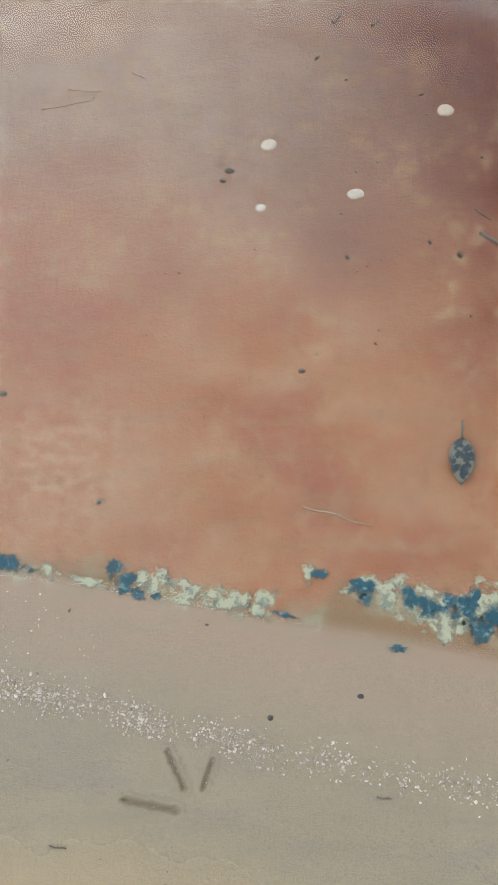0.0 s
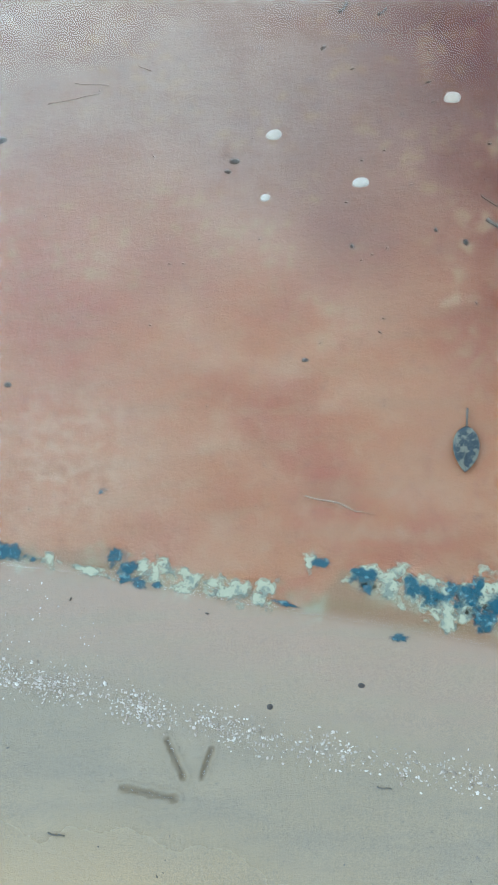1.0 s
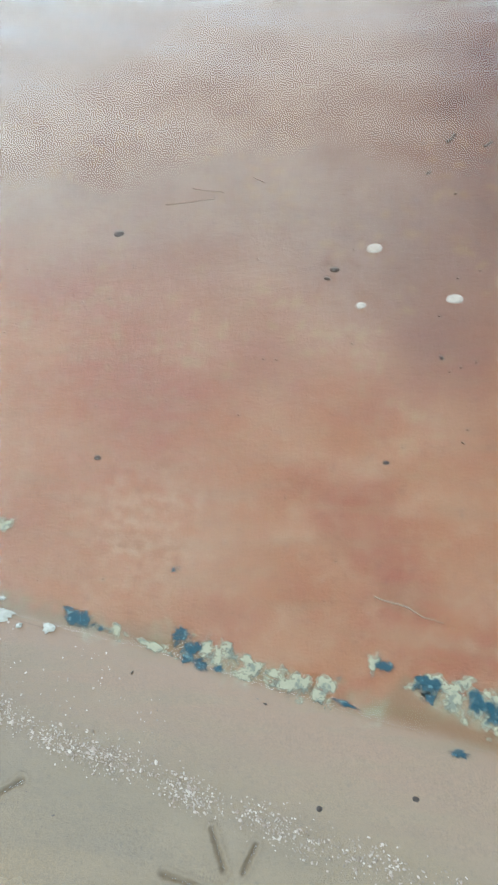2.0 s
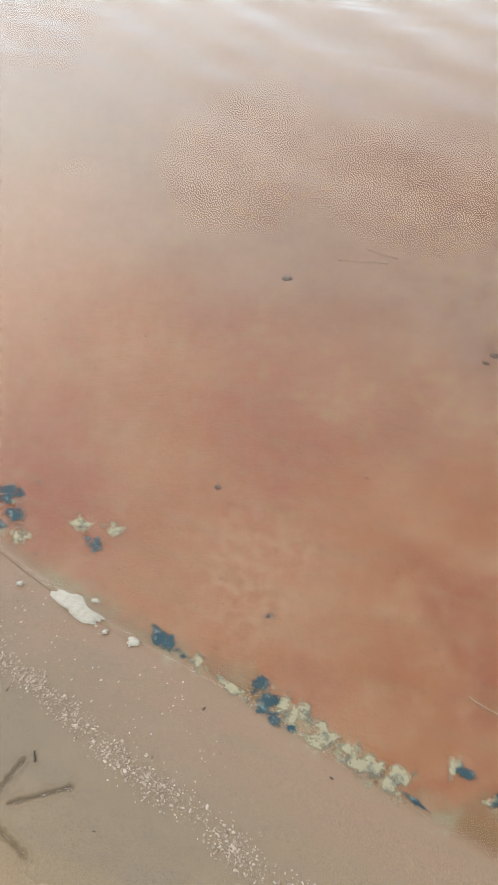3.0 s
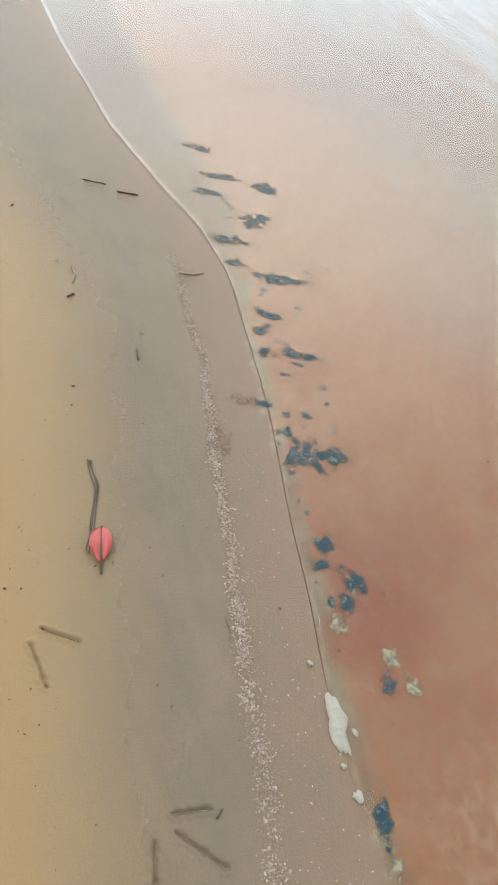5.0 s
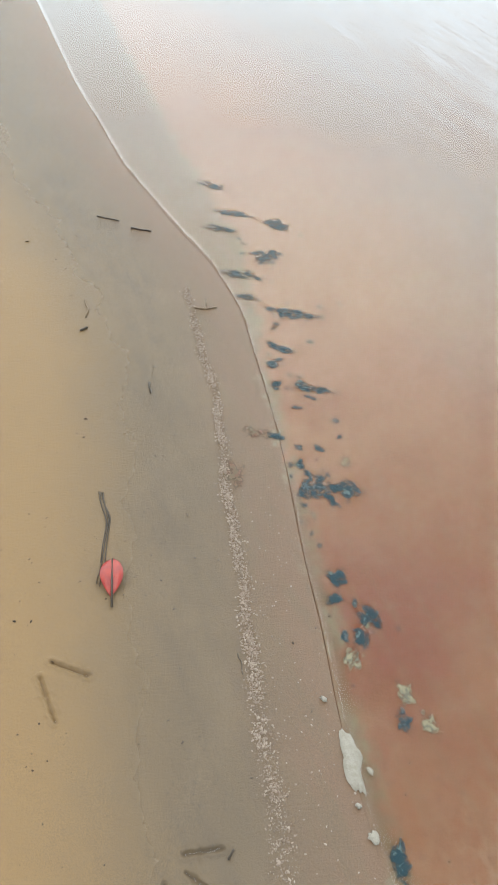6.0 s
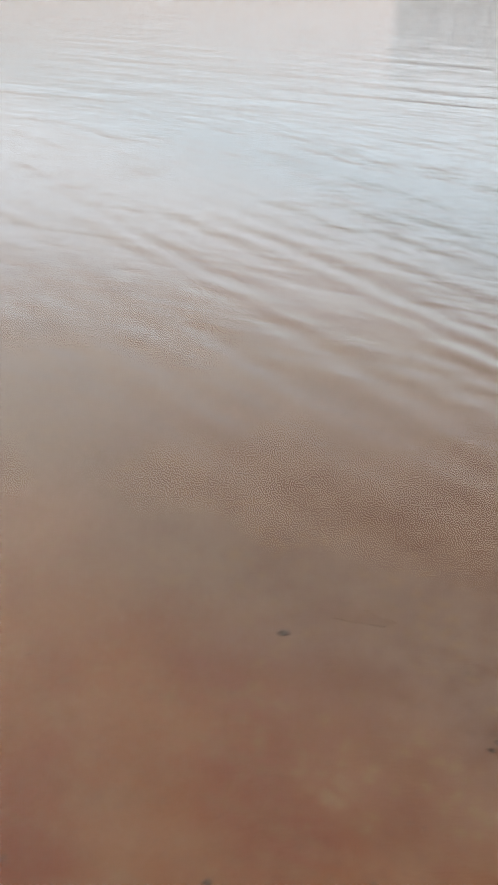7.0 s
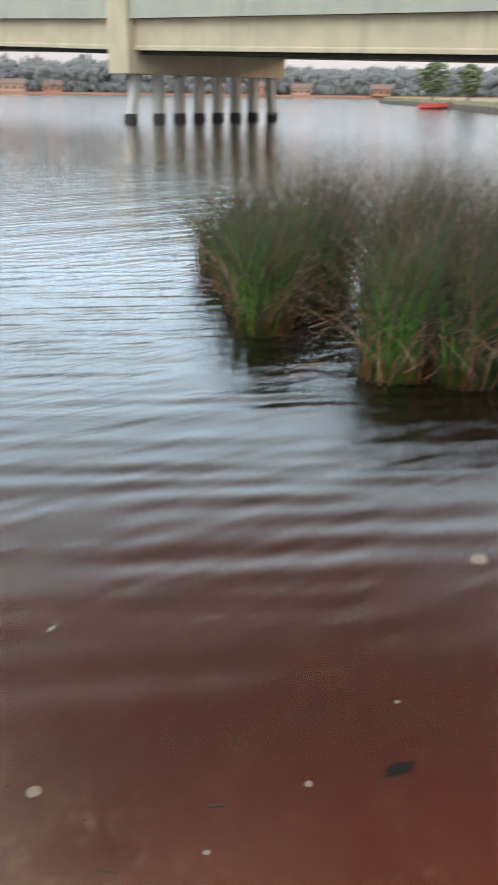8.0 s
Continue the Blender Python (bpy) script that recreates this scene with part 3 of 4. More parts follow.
# ---- rushes ----
def stems(name, count, centre, spread, height, mat, parent, seed, lean=0.18, fallen=0.0, width=0.0052, label=""):
    """Thin tapering three-sided stems that bend outwards, as one mesh."""
    rng = np.random.RandomState(seed)
    verts, faces, along = [], [], []
    segs = 5
    for _ in range(count):
        r, a = math.sqrt(rng.rand()), rng.uniform(0, 6.283)
        bx, by = spread[0] * r * math.cos(a), spread[1] * r * math.sin(a)
        h = height * (rng.uniform(0.45, 1.0) if rng.rand() < 0.5 else rng.uniform(0.8, 1.1))
        dirn = a + rng.normal(0, 0.9) if rng.rand() < 0.45 else rng.normal(-0.5, 0.8)
        k = abs(rng.normal(0, lean)) + 0.30 * r * r + (fallen * rng.uniform(0.5, 1.2))
        w = width * rng.uniform(0.7, 1.3)
        base = len(verts)
        for i in range(segs + 1):
            f = i / segs
            ang = k * f * (1.0 + f)
            ang = min(ang, 2.0)
            if i == 0:
                px, pz = 0.0, -0.12
            else:
                px += (h + 0.12) / segs * math.sin(ang)
                pz += (h + 0.12) / segs * math.cos(ang)
            cx, cy = bx + px * math.cos(dirn), by + px * math.sin(dirn)
            ww = w * (1.05 - f) + 0.0006
            for q in range(3):
                t = dirn + q * 2.094
                verts.append((cx + ww * math.cos(t), cy + ww * math.sin(t), max(pz, 0.004 + 0.02 * rng.rand()) if i > 1 else pz))
                along.append(f)
        for i in range(segs):
            for q in range(3):
                a0, b0 = base + i * 3 + q, base + i * 3 + (q + 1) % 3
                faces.append((a0, b0, b0 + 3, a0 + 3))
    ob = mesh_ob(name, verts, faces, mat, parent, True, label)
    at = ob.data.attributes.new("along", 'FLOAT', 'POINT')
    at.data.foreach_set("value", along)
    return ob


CLUMPS = [(3.60, 4.74, 0.27, 0.80, 'g'), (3.90, 5.22, 0.30, 0.84, 'g'), (4.25, 5.9, 0.32, 0.84, 'g'), (4.6, 6.6, 0.38, 0.85, 'b'), (4.35, 5.05, 0.38, 1.02, 'b'),
          (4.90, 5.75, 0.45, 1.02, 'b'), (4.75, 4.55, 0.32, 1.05, 'b'), (3.62, 3.42, 0.27, 0.82, 'g'), (3.92, 3.12, 0.28, 0.85, 'b'), (4.08, 3.72, 0.34, 1.05, 'b'),
          (4.35, 3.28, 0.34, 1.0, 'b'), (4.72, 3.85, 0.4, 1.1, 'b'), (5.15, 4.70, 0.45, 1.1, 'b'), (4.85, 3.0, 0.4, 1.05, 'b'), (5.35, 3.75, 0.45, 1.12, 'b'),
          (5.65, 5.15, 0.5, 1.1, 'b'), (5.4, 6.5, 0.5, 1.05, 'b'), (6.0, 4.2, 0.5, 1.1, 'b')]
for i, (cx, cy, sp, ht, tone) in enumerate(CLUMPS):
    c = empty("rush_clump", Matrix.Translation((cx, cy, 0)), "tall needle rush clump, green below and brown above, in water" if tone == 'g'
              else "tall brown needle rush clump with dry stems in water", "reeds", "rush bed in the lake")
    near = i < 11
    tagged(stems("green_rush", 240 if tone == 'g' else 120, 0, (sp * 0.62, sp * 0.62), ht * 0.9, M_STEM, c, 10 + i, 0.22), kind="stuff")
    tagged(stems("brown_rush", 130 if tone == 'g' else 240, 0, (sp * 0.8, sp * 0.8), ht * 0.97, M_STEM_BROWN, c, 60 + i, 0.5), kind="stuff")
    tagged(stems("dry_rush", 60 if near else 35, 0, (sp * 0.85, sp * 0.85), ht * 0.95, M_DRY, c, 160 + i, 0.45, 0.5, 0.0042), kind="stuff")
    for k in range(9 if near else 2):
        stems("fallen_stem", 1, 0, (sp * 0.9, sp * 0.9), ht * (0.75 + 0.03 * k), M_STRAW, c, 900 + 40 * i + k, 0.35, 0.85, 0.0042, "pale straw-coloured bent stem")


# ---- film patches, shells and drift on the shore ----
def blob(name, x, y, length, width, angle, mat, up=0.001, height=0.002, seed=0, rough=0.38, parent=None, label="", n=44, afloat=True):
    """A thin, ragged-edged cushion lying on the ground or on the water's skin."""
    verts, faces = [], []
    gz = lies(x, y)[2]
    z0 = (max(gz, 0.0) if afloat else gz) + up
    ca, sa = math.cos(angle), math.sin(angle)
    for ring, (f, h) in enumerate(((1.0, 0.0), (0.86, 0.6), (0.5, 1.0))):
        for k in range(n):
            a = 2 * math.pi * k / n
            w = 0.0
            for q, g in ((1.1, 1.0), (2.2, 0.7), (4.0, 0.3)):
                w += g * noise.noise((q * math.cos(a) + 7.3 * seed, q * math.sin(a), 0.37 * seed))
            w = max(0.35, 1 + 1.5 * rough * w)
            u, v = 0.5 * length * f * w * math.cos(a), 0.5 * width * f * w * math.sin(a)
            verts.append((x + ca * u - sa * v, y + sa * u + ca * v, z0 + height * h))
    verts.append((x, y, z0 + height * 1.05))
    for r in range(2):
        for k in range(n):
            a, b = r * n + k, r * n + (k + 1) % n
            faces.append((a, b, b + n, a + n))
    for k in range(n):
        faces.append((2 * n + k, 2 * n + (k + 1) % n, 3 * n))
    ob = mesh_ob(name, verts, faces, mat, parent, True, label)
    at = ob.data.attributes.new("rim", 'FLOAT', 'POINT')
    at.data.foreach_set("value", [-0.35] * n + [0.1] * n + [0.6] * n + [0.8])
    return ob


T, C, G, P = M_TEAL, M_CREAMFILM, M_TEALGREY, M_PINKFILM
LABELS = {T: "dark teal patch of film on the wet shore edge", C: "pale cream crust of film on the wet shore edge",
          G: "grey-teal patch of film on the wet shore edge", P: "pinkish patch of film on wet sand"}
PATCHES_EAST = [(0.150, 0.372, 0.07, 0.035, C), (0.205, 0.348, 0.075, 0.045, C), (0.262, 0.330, 0.07, 0.055, C), (0.318, 0.328, 0.06, 0.06, C), (0.243, 0.305, 0.045, 0.03, C),
                (0.118, 0.374, 0.03, 0.022, T), (0.122, 0.352, 0.022, 0.012, G), (0.190, 0.352, 0.035, 0.022, T), (0.222, 0.334, 0.028, 0.022, T),
                (0.256, 0.337, 0.02, 0.03, T), (0.287, 0.338, 0.022, 0.035, T), (0.298, 0.298, 0.035, 0.032, T), (0.335, 0.308, 0.03, 0.04, T), (0.161, 0.272, 0.022, 0.008, T)]
PATCHES_MID = [(-0.234, 0.403, 0.055, 0.03, C), (-0.175, 0.380, 0.06, 0.026, C), (-0.110, 0.362, 0.075, 0.03, C), (-0.049, 0.357, 0.03, 0.032, C), (0.029, 0.410, 0.016, 0.026, C),
               (-0.419, 0.434, 0.02, 0.022, C), (-0.350, 0.408, 0.06, 0.010, C), (-0.305, 0.432, 0.024, 0.024, T), (-0.283, 0.405, 0.022, 0.034, T), (-0.268, 0.385, 0.03, 0.011, T),
               (-0.229, 0.376, 0.015, 0.008, T), (-0.021, 0.336, 0.026, 0.006, T), (0.043, 0.399, 0.018, 0.011, T), (-0.332, 0.554, 0.012, 0.010, T), (-0.498, 0.452, 0.055, 0.017, T)]
PATCHES_WEST = [(-1.290, 0.698, 0.075, 0.05, G), (-1.262, 0.766, 0.05, 0.045, T), (-1.240, 0.712, 0.03, 0.018, T), (-1.370, 0.689, 0.032, 0.016, T), (-1.480, 0.680, 0.03, 0.02, T),
                (-1.634, 0.826, 0.05, 0.03, T), (-1.604, 0.868, 0.05, 0.02, T), (-1.664, 0.768, 0.02, 0.028, T), (-1.806, 0.838, 0.05, 0.02, G), (-1.744, 0.790, 0.032, 0.03, G),
                (-1.945, 0.945, 0.10, 0.03, G), (-1.040, 0.620, 0.036, 0.03, T), (-0.998, 0.592, 0.02, 0.03, T), (-0.972, 0.627, 0.015, 0.01, T), (-0.936, 0.635, 0.042, 0.034, T)]
PATCHES_EDGE = [(-0.892, 0.601, 0.036, 0.024, T), (-0.853, 0.557, 0.03, 0.02, C), (-0.755, 0.618, 0.03, 0.022, C), (-0.710, 0.584, 0.03, 0.018, G), (-0.684, 0.632, 0.04, 0.018, C),
                (-1.506, 0.633, 0.05, 0.03, P), (-1.386, 0.531, 0.05, 0.03, P), (-2.060, 0.846, 0.05, 0.02, G), (-2.178, 0.880, 0.08, 0.028, G), (-2.248, 1.000, 0.05, 0.05, G),
                (-2.423, 1.120, 0.06, 0.04, G), (-2.447, 0.922, 0.08, 0.028, G), (-2.523, 1.013, 0.09, 0.028, G), (-2.730, 1.000, 0.09, 0.03, G), (-1.349, 0.806, 0.03, 0.014, C)]
rng = np.random.RandomState(77)
FRAGMENTS = []
for _ in range(46):
    x = rng.uniform(-2.4, -0.72)
    y = np.interp(x, FILM_X, FILM_Y) + abs(rng.normal(0, 0.05 if x > -1.4 else 0.11)) - 0.01
    s = rng.uniform(0.004, 0.013)
    FRAGMENTS.append((x, y, s * rng.uniform(1, 2.2), s, (G, C, G, C)[rng.randint(4)] if x > -1.4 else G))
for i, (x, y, ln, wd, mat) in enumerate(FRAGMENTS + PATCHES_EAST + PATCHES_MID + PATCHES_WEST + PATCHES_EDGE):
    low = mat in (C, P)
    ob = blob("film_patch", x, y, ln * 1.75, wd * 1.9, radians((52 if x < -1.4 else -18) + (i * 37) % 30 - 15), mat, 0.0003 if low else 0.0008, 0.0006 if low else 0.0008, 200 + i, 0.42)
    tagged(ob, LABELS[mat], "film patch", "film patches along the waterline")

for i, (x, y, ln, wd, a) in enumerate([(-0.670, 0.455, 0.108, 0.034, -14), (-0.543, 0.428, 0.024, 0.020, 0), (-0.645, 0.478, 0.018, 0.010, 10), (-0.80, 0.463, 0.016, 0.010, 20),
                                       (-0.600, 0.428, 0.012, 0.008, 20), (0.667, 3.309, 0.11, 0.045, 20), (0.80, 2.75, 0.05, 0.016, 10), (0.69, 2.005, 0.035, 0.014, 30)]):
    ob = blob("foam_patch", x, y, ln, wd, radians(a), M_FOAM, 0.001, 0.006 if ln > 0.1 else 0.004, 300 + i, 0.40 if ln > 0.1 else 0.35)
    tagged(ob, "white lump of dried foam at the water's edge" if x < 0 else "small white raft of foam floating on water", "foam")


def shell(x, y, r, seed, mat=M_SHELL, flat=0.42, label="bleached white shell lying on the lake bed", name="shell", category="shell"):
    """A low ribbed dome with a pinched beak."""
    rng = np.random.RandomState(seed)
    turn, n = rng.uniform(0, 6.283), 22
    verts, faces = [], []
    x0, y0, z0 = lies(x, y)
    for f, h in ((1.0, 0.0), (0.9, 0.45), (0.6, 0.85), (0.25, 1.0)):
        for k in range(n):
            a = 2 * math.pi * k / n
            w = f * (1 + 0.06 * math.sin(11 * a) + 0.10 * math.cos(2 * a) - 0.12 * max(0, math.cos(a)) ** 6)
            verts.append((x0 + r * w * math.cos(a + turn) * 1.15, y0 + r * w * math.sin(a + turn) * 0.92, z0 - 0.001 + r * flat * h))
    verts.append((x0, y0, z0 + r * flat * 1.02))
    for q in range(3):
        for k in range(n):
            a, b = q * n + k, q * n + (k + 1) % n
            faces.append((a, b, b + n, a + n))
    for k in range(n):
        faces.append((3 * n + k, 3 * n + (k + 1) % n, 4 * n))
    return tagged(mesh_ob(name, verts, faces, mat), label, category)


for i, (x, y, r) in enumerate([(0.0, 1.383, 0.017), (0.396, 1.450, 0.018), (0.178, 1.227, 0.016), (-0.024, 1.207, 0.011), (2.13, 1.545, 0.033), (0.933, 1.086, 0.010), (0.627, 1.067, 0.008), (1.32, 1.17, 0.008)]):
    tagged(shell(x, y, r, 400 + i), group="shells on the lake bed")
for i, (x, y, r) in enumerate([(-0.62, 1.438, 0.012), (-0.087, 1.315, 0.010), (-0.102, 1.288, 0.007), (0.039, 0.800, 0.006), (-0.533, 0.788, 0.007), (0.097, 0.200, 0.005), (-0.047, 0.173, 0.005)]):
    tagged(shell(x, y, r, 430 + i, M_PEBBLE, 0.5, "small dark rounded pebble on the sandy bottom", "pebble", "pebble"), group="dark pebbles")


def leaf(name, tip, base, width, mat, stem_end, label, seed=0, up=0.003, curl=0.004, afloat=True):
    """A pointed leaf with midrib and stalk; tip and base are places on the ground."""
    tip, base, end = (Vector((*p, 0)) for p in (tip, base, stem_end))
    way = tip - base
    side = Vector((-way.y, way.x, 0)).normalized()
    x0, y0, z0 = lies(base.x, base.y)
    z0 = max(z0, 0.0 if afloat else -9.0) + up
    thing = empty(name, Matrix.Identity(4), label, "leaf")
    verts, faces = [], []
    n = 14
    for i in range(n + 1):
        f = i / n
        w = 0.5 * width * (math.sin(math.pi * f ** 0.85) ** 0.8) * (1 + 0.03 * math.sin(9 * f + seed))
        c = base + way * f
        for s in (-1, -0.5, 0, 0.5, 1):
            p = c + side * (s * w)
            verts.append((p.x, p.y, z0 + curl * abs(s) ** 1.5 * math.sin(math.pi * f) + 0.002 * math.sin(5 * f + s)))
    for i in range(n):
        for s in range(4):
            a = i * 5 + s
            faces.append((a, a + 1, a + 6, a + 5))
    blade = mesh_ob("blade", verts, faces, mat, thing)
    solid = blade.modifiers.new("thick", 'SOLIDIFY')
    solid.thickness = 0.0006
    pts = [(*(base + way * f).xy, z0 + 0.0012) for f in np.linspace(0, 0.95, 8)]
    v, fc = tube(pts, list(np.linspace(0.0011, 0.0004, 8)), 5)
    mesh_ob("midrib", v, fc, mat, thing)
    v, fc = tube([(*end.xy, z0), (*(end.lerp(base, 0.5).xy), z0 + 0.003), (*base.xy, z0 + 0.001)], [0.0024, 0.0020, 0.0016], 6)
    mesh_ob("stalk", v, fc, M_TWIG, thing, True, "thin dark stalk")
    return thing


leaf("soaked_leaf", (0.302, 0.549), (0.316, 0.638), 0.047, M_SOAKLEAF, (0.322, 0.672), "dark mottled soaked leaf with stalk under shallow water", 1)
leaf("red_leaf", (-1.150, 0.156), (-1.240, 0.186), 0.048, M_REDLEAF, (-1.125, 0.150), "bright red fallen leaf lying on damp sand", 2, 0.004, 0.010)
leaf("dark_leaf", (1.19, 0.985), (1.10, 0.995), 0.036, M_BLACK_LEAF, (1.08, 1.0), "blackened fallen leaf on the lake bed", 3, 0.003, 0.004, False)


def twig(points, thick, mat=M_TWIG, label="short dark twig lying on damp sand", name="twig", afloat=False):
    """A crooked twig through places on the ground."""
    r = thick * 0.5
    pts = []
    for i in range(len(points) - 1):
        for f in np.linspace(0, 1, 5)[:-1 if i < len(points) - 2 else None]:
            x = points[i][0] * (1 - f) + points[i + 1][0] * f + 0.0012 * math.sin(40 * f + 7 * i)
            y = points[i][1] * (1 - f) + points[i + 1][1] * f + 0.0012 * math.cos(33 * f + 5 * i)
            gx, gy, gz = lies(x, y)
            pts.append((gx, gy, (max(gz, 0) if afloat else gz) + r * 0.8))
    radii = [r * (1.0 - 0.5 * i / len(pts)) * (1 + 0.2 * math.sin(5 * i)) for i in range(len(pts))]
    v, f = tube(pts, radii, 6)
    return tagged(mesh_ob(name, v, f, mat), label, "twig")


for i, pts in enumerate([[(-1.430, 0.216), (-1.350, 0.214), (-1.249, 0.174), (-1.182, 0.141)], [(-1.427, 0.220), (-1.345, 0.209), (-1.245, 0.166), (-1.190, 0.137)],
                         [(-1.432, 0.212), (-1.340, 0.203), (-1.240, 0.160)]]):
    twig(pts, 0.0030, M_TWIG, "long dark pine needle lying beside a red leaf", "pine_needle")
twig([(-1.762, 0.442), (-1.722, 0.433)], 0.006)
twig([(-2.045, 0.675), (-2.030, 0.705), (-2.030, 0.738)], 0.006, M_PALETWIG, "pale forked twig at the foam line")
twig([(-2.030, 0.705), (-2.07, 0.722)], 0.004, M_PALETWIG, "pale forked twig at the foam line")
twig([(-2.612, 0.548), (-2.565, 0.610)], 0.005)
twig([(-2.514, 0.632), (-2.480, 0.691)], 0.007)
twig([(-2.03, 0.352), (-2.022, 0.332)], 0.008)
twig([(-2.156, 0.382), (-2.11, 0.378), (-2.078, 0.362)], 0.006, M_PALETWIG, "reddish curled twig lying on damp sand")
twig([(-0.945, 0.347), (-0.922, 0.346), (-0.899, 0.338)], 0.0022)
twig([(0.025, 0.523), (0.083, 0.507), (0.110, 0.491), (0.143, 0.483)], 0.0030, M_PALETWIG, "thin pale twig under shallow water")
twig([(0.418, 1.165), (0.445, 1.134)], 0.004, M_TWIG, "short dark twig under shallow water")
for a, b, thick in (((-0.52, 1.54), (-0.40, 1.56), 0.003), ((-0.46, 1.60), (-0.38, 1.585), 0.003), ((-0.31, 1.64), (-0.28, 1.62), 0.003),
                    ((0.42, 1.10), (0.455, 1.065), 0.010), ((0.70, 1.17), (0.735, 1.15), 0.009), ((0.17, 1.76), (0.19, 1.79), 0.009), ((0.26, 1.74), (0.28, 1.76), 0.008)):
    twig([a, b], thick, M_TWIG if thick > 0.005 else M_PALETWIG, "short dark soaked twig on the lake bed" if thick > 0.005 else "thin pale soaked stalk on the lake bed")
twig([(0.108, 0.052), (0.128, 0.05)], 0.0022)
twig([(-0.385, 0.002), (-0.36, -0.002)], 0.0028)
twig([(-0.60, 0.185), (-0.612, 0.20)], 0.004)


def bits(name, spots, mat, label, category, seed, flat=0.6):
    """Many small angular grains as one mesh; spots: (x, y, size)."""
    rng = np.random.RandomState(seed)
    verts, faces = [], []
    xs, ys = np.array([s[0] for s in spots]), np.array([s[1] for s in spots])
    zs = near_ground(xs, ys)
    for (x, y, s), z in zip(spots, zs):
        b = len(verts)
        a0 = rng.uniform(0, 6.283)
        el = rng.uniform(0.6, 1.5)
        for k in range(5):
            a = a0 + k * 1.2566
            r = s * rng.uniform(0.7, 1.2)
            u, v = r * math.cos(a) * el, r * math.sin(a) / el
            verts.append((x + u * math.cos(a0) - v * math.sin(a0), y + u * math.sin(a0) + v * math.cos(a0), z + s * flat * rng.uniform(0.1, 0.45)))
        verts.append((x + s * rng.uniform(-0.3, 0.3), y + s * rng.uniform(-0.3, 0.3), z + s * flat * rng.uniform(0.8, 1.3)))
        verts.append((x, y, z - s * 0.4))
        for k in range(5):
            faces.append((b + k, b + (k + 1) % 5, b + 5))
            faces.append((b + (k + 1) % 5, b + k, b + 6))
    return tagged(mesh_ob(name, verts, faces, mat, None, False), label, category, kind="stuff")


WRACK_X = [-3.2, -2.54, -2.23, -1.98, -1.65, -1.31, -1.12, -0.91, -0.76, -0.59, -0.49, -0.325, -0.18, -0.03, 0.14, 0.267, 0.6]
WRACK_Y = [0.626, 0.666, 0.70, 0.648, 0.588, 0.477, 0.431, 0.362, 0.318, 0.275, 0.243, 0.202, 0.155, 0.122, 0.087, 0.056, -0.02]
rng = np.random.RandomState(8)
grit = []
while len(grit) < 7000:
    x = rng.uniform(-2.15, 0.55)
    dens = np.interp(x, [-2.15, -1.9, -1.2, -0.7, -0.25, 0.1, 0.55], [0.35, 0.9, 1.0, 1.0, 0.8, 0.45, 0.3])
    wide = np.interp(x, [-2.2, -1.2, -0.7, -0.2, 0.3], [0.006, 0.007, 0.010, 0.014, 0.014])
    clump = noise.noise((x * 14, 3.1, 0)) * 0.8 + 0.55
    if rng.rand() < dens * clump:
        y = np.interp(x, WRACK_X, WRACK_Y) + rng.normal(0, wide) + 0.010 * noise.noise((x * 9, 0.4, 0))
        grit.append((x, y, abs(rng.normal(0, 0.0010)) + 0.0006 + (0.0006 if x < -0.75 else 0)))
for _ in range(420):
    x = rng.uniform(-1.35, -0.3)
    f = rng.uniform(0.05, 1.0) ** 1.5
    grit.append((x, np.interp(x, WRACK_X, WRACK_Y) + f * 0.17 + rng.normal(0, 0.01), 0.0007 + abs(rng.normal(0, 0.0008))))
bits("shell_grit", grit, M_GRIT, "line of white shell grit and foam crumbs along the wash", "shell grit", 3)
crumbs = []
for _ in range(330):
    x, y = rng.uniform(-2.8, 0.7), rng.uniform(-0.35, 1.7)
    crumbs.append((x, y, 0.0008 + abs(rng.normal(0, 0.0010)) + (0.001 if y > 0.9 else 0)))
for _ in range(90):
    x = rng.uniform(-1.2, 0.5)
    crumbs.append((x, rng.uniform(-0.35, 0.0), 0.001 + abs(rng.normal(0, 0.001))))
for _ in range(170):
    x = rng.uniform(-2.6, -0.8)
    crumbs.append((x, np.interp(x, WRACK_X, WRACK_Y) - rng.choice([0.16, 0.24, 0.33, 0.42]) + rng.normal(0, 0.03), 0.0008 + abs(rng.normal(0, 0.0011))))
for _ in range(110):
    crumbs.append((rng.uniform(0.1, 1.9), rng.uniform(0.75, 1.75), 0.0022 + abs(rng.normal(0, 0.0022))))
bits("dark_crumbs", crumbs, M_CRUMB, "scattered dark crumbs of bark on sand", "debris", 4)


# ---- far shore ----
def clumps(spots, seed, squash=0.9, detail=1):
    """Uneven low-poly foliage clumps; spots: (x, y, z, r)."""
    rng = np.random.RandomState(seed)
    bm = bmesh.new()
    bmesh.ops.create_icosphere(bm, subdivisions=detail, radius=1.0)
    base = [v.co.copy() for v in bm.verts]
    fcs = [[v.index for v in f.verts] for f in bm.faces]
    bm.free()
    verts, faces = [], []
    for x, y, z, r in spots:
        b = len(verts)
        for v in base:
            k = r * rng.uniform(0.6, 1.3)
            verts.append((x + v.x * k, y + v.y * k, z + v.z * k * squash))
        faces += [tuple(b + i for i in f) for f in fcs]
    return verts, faces


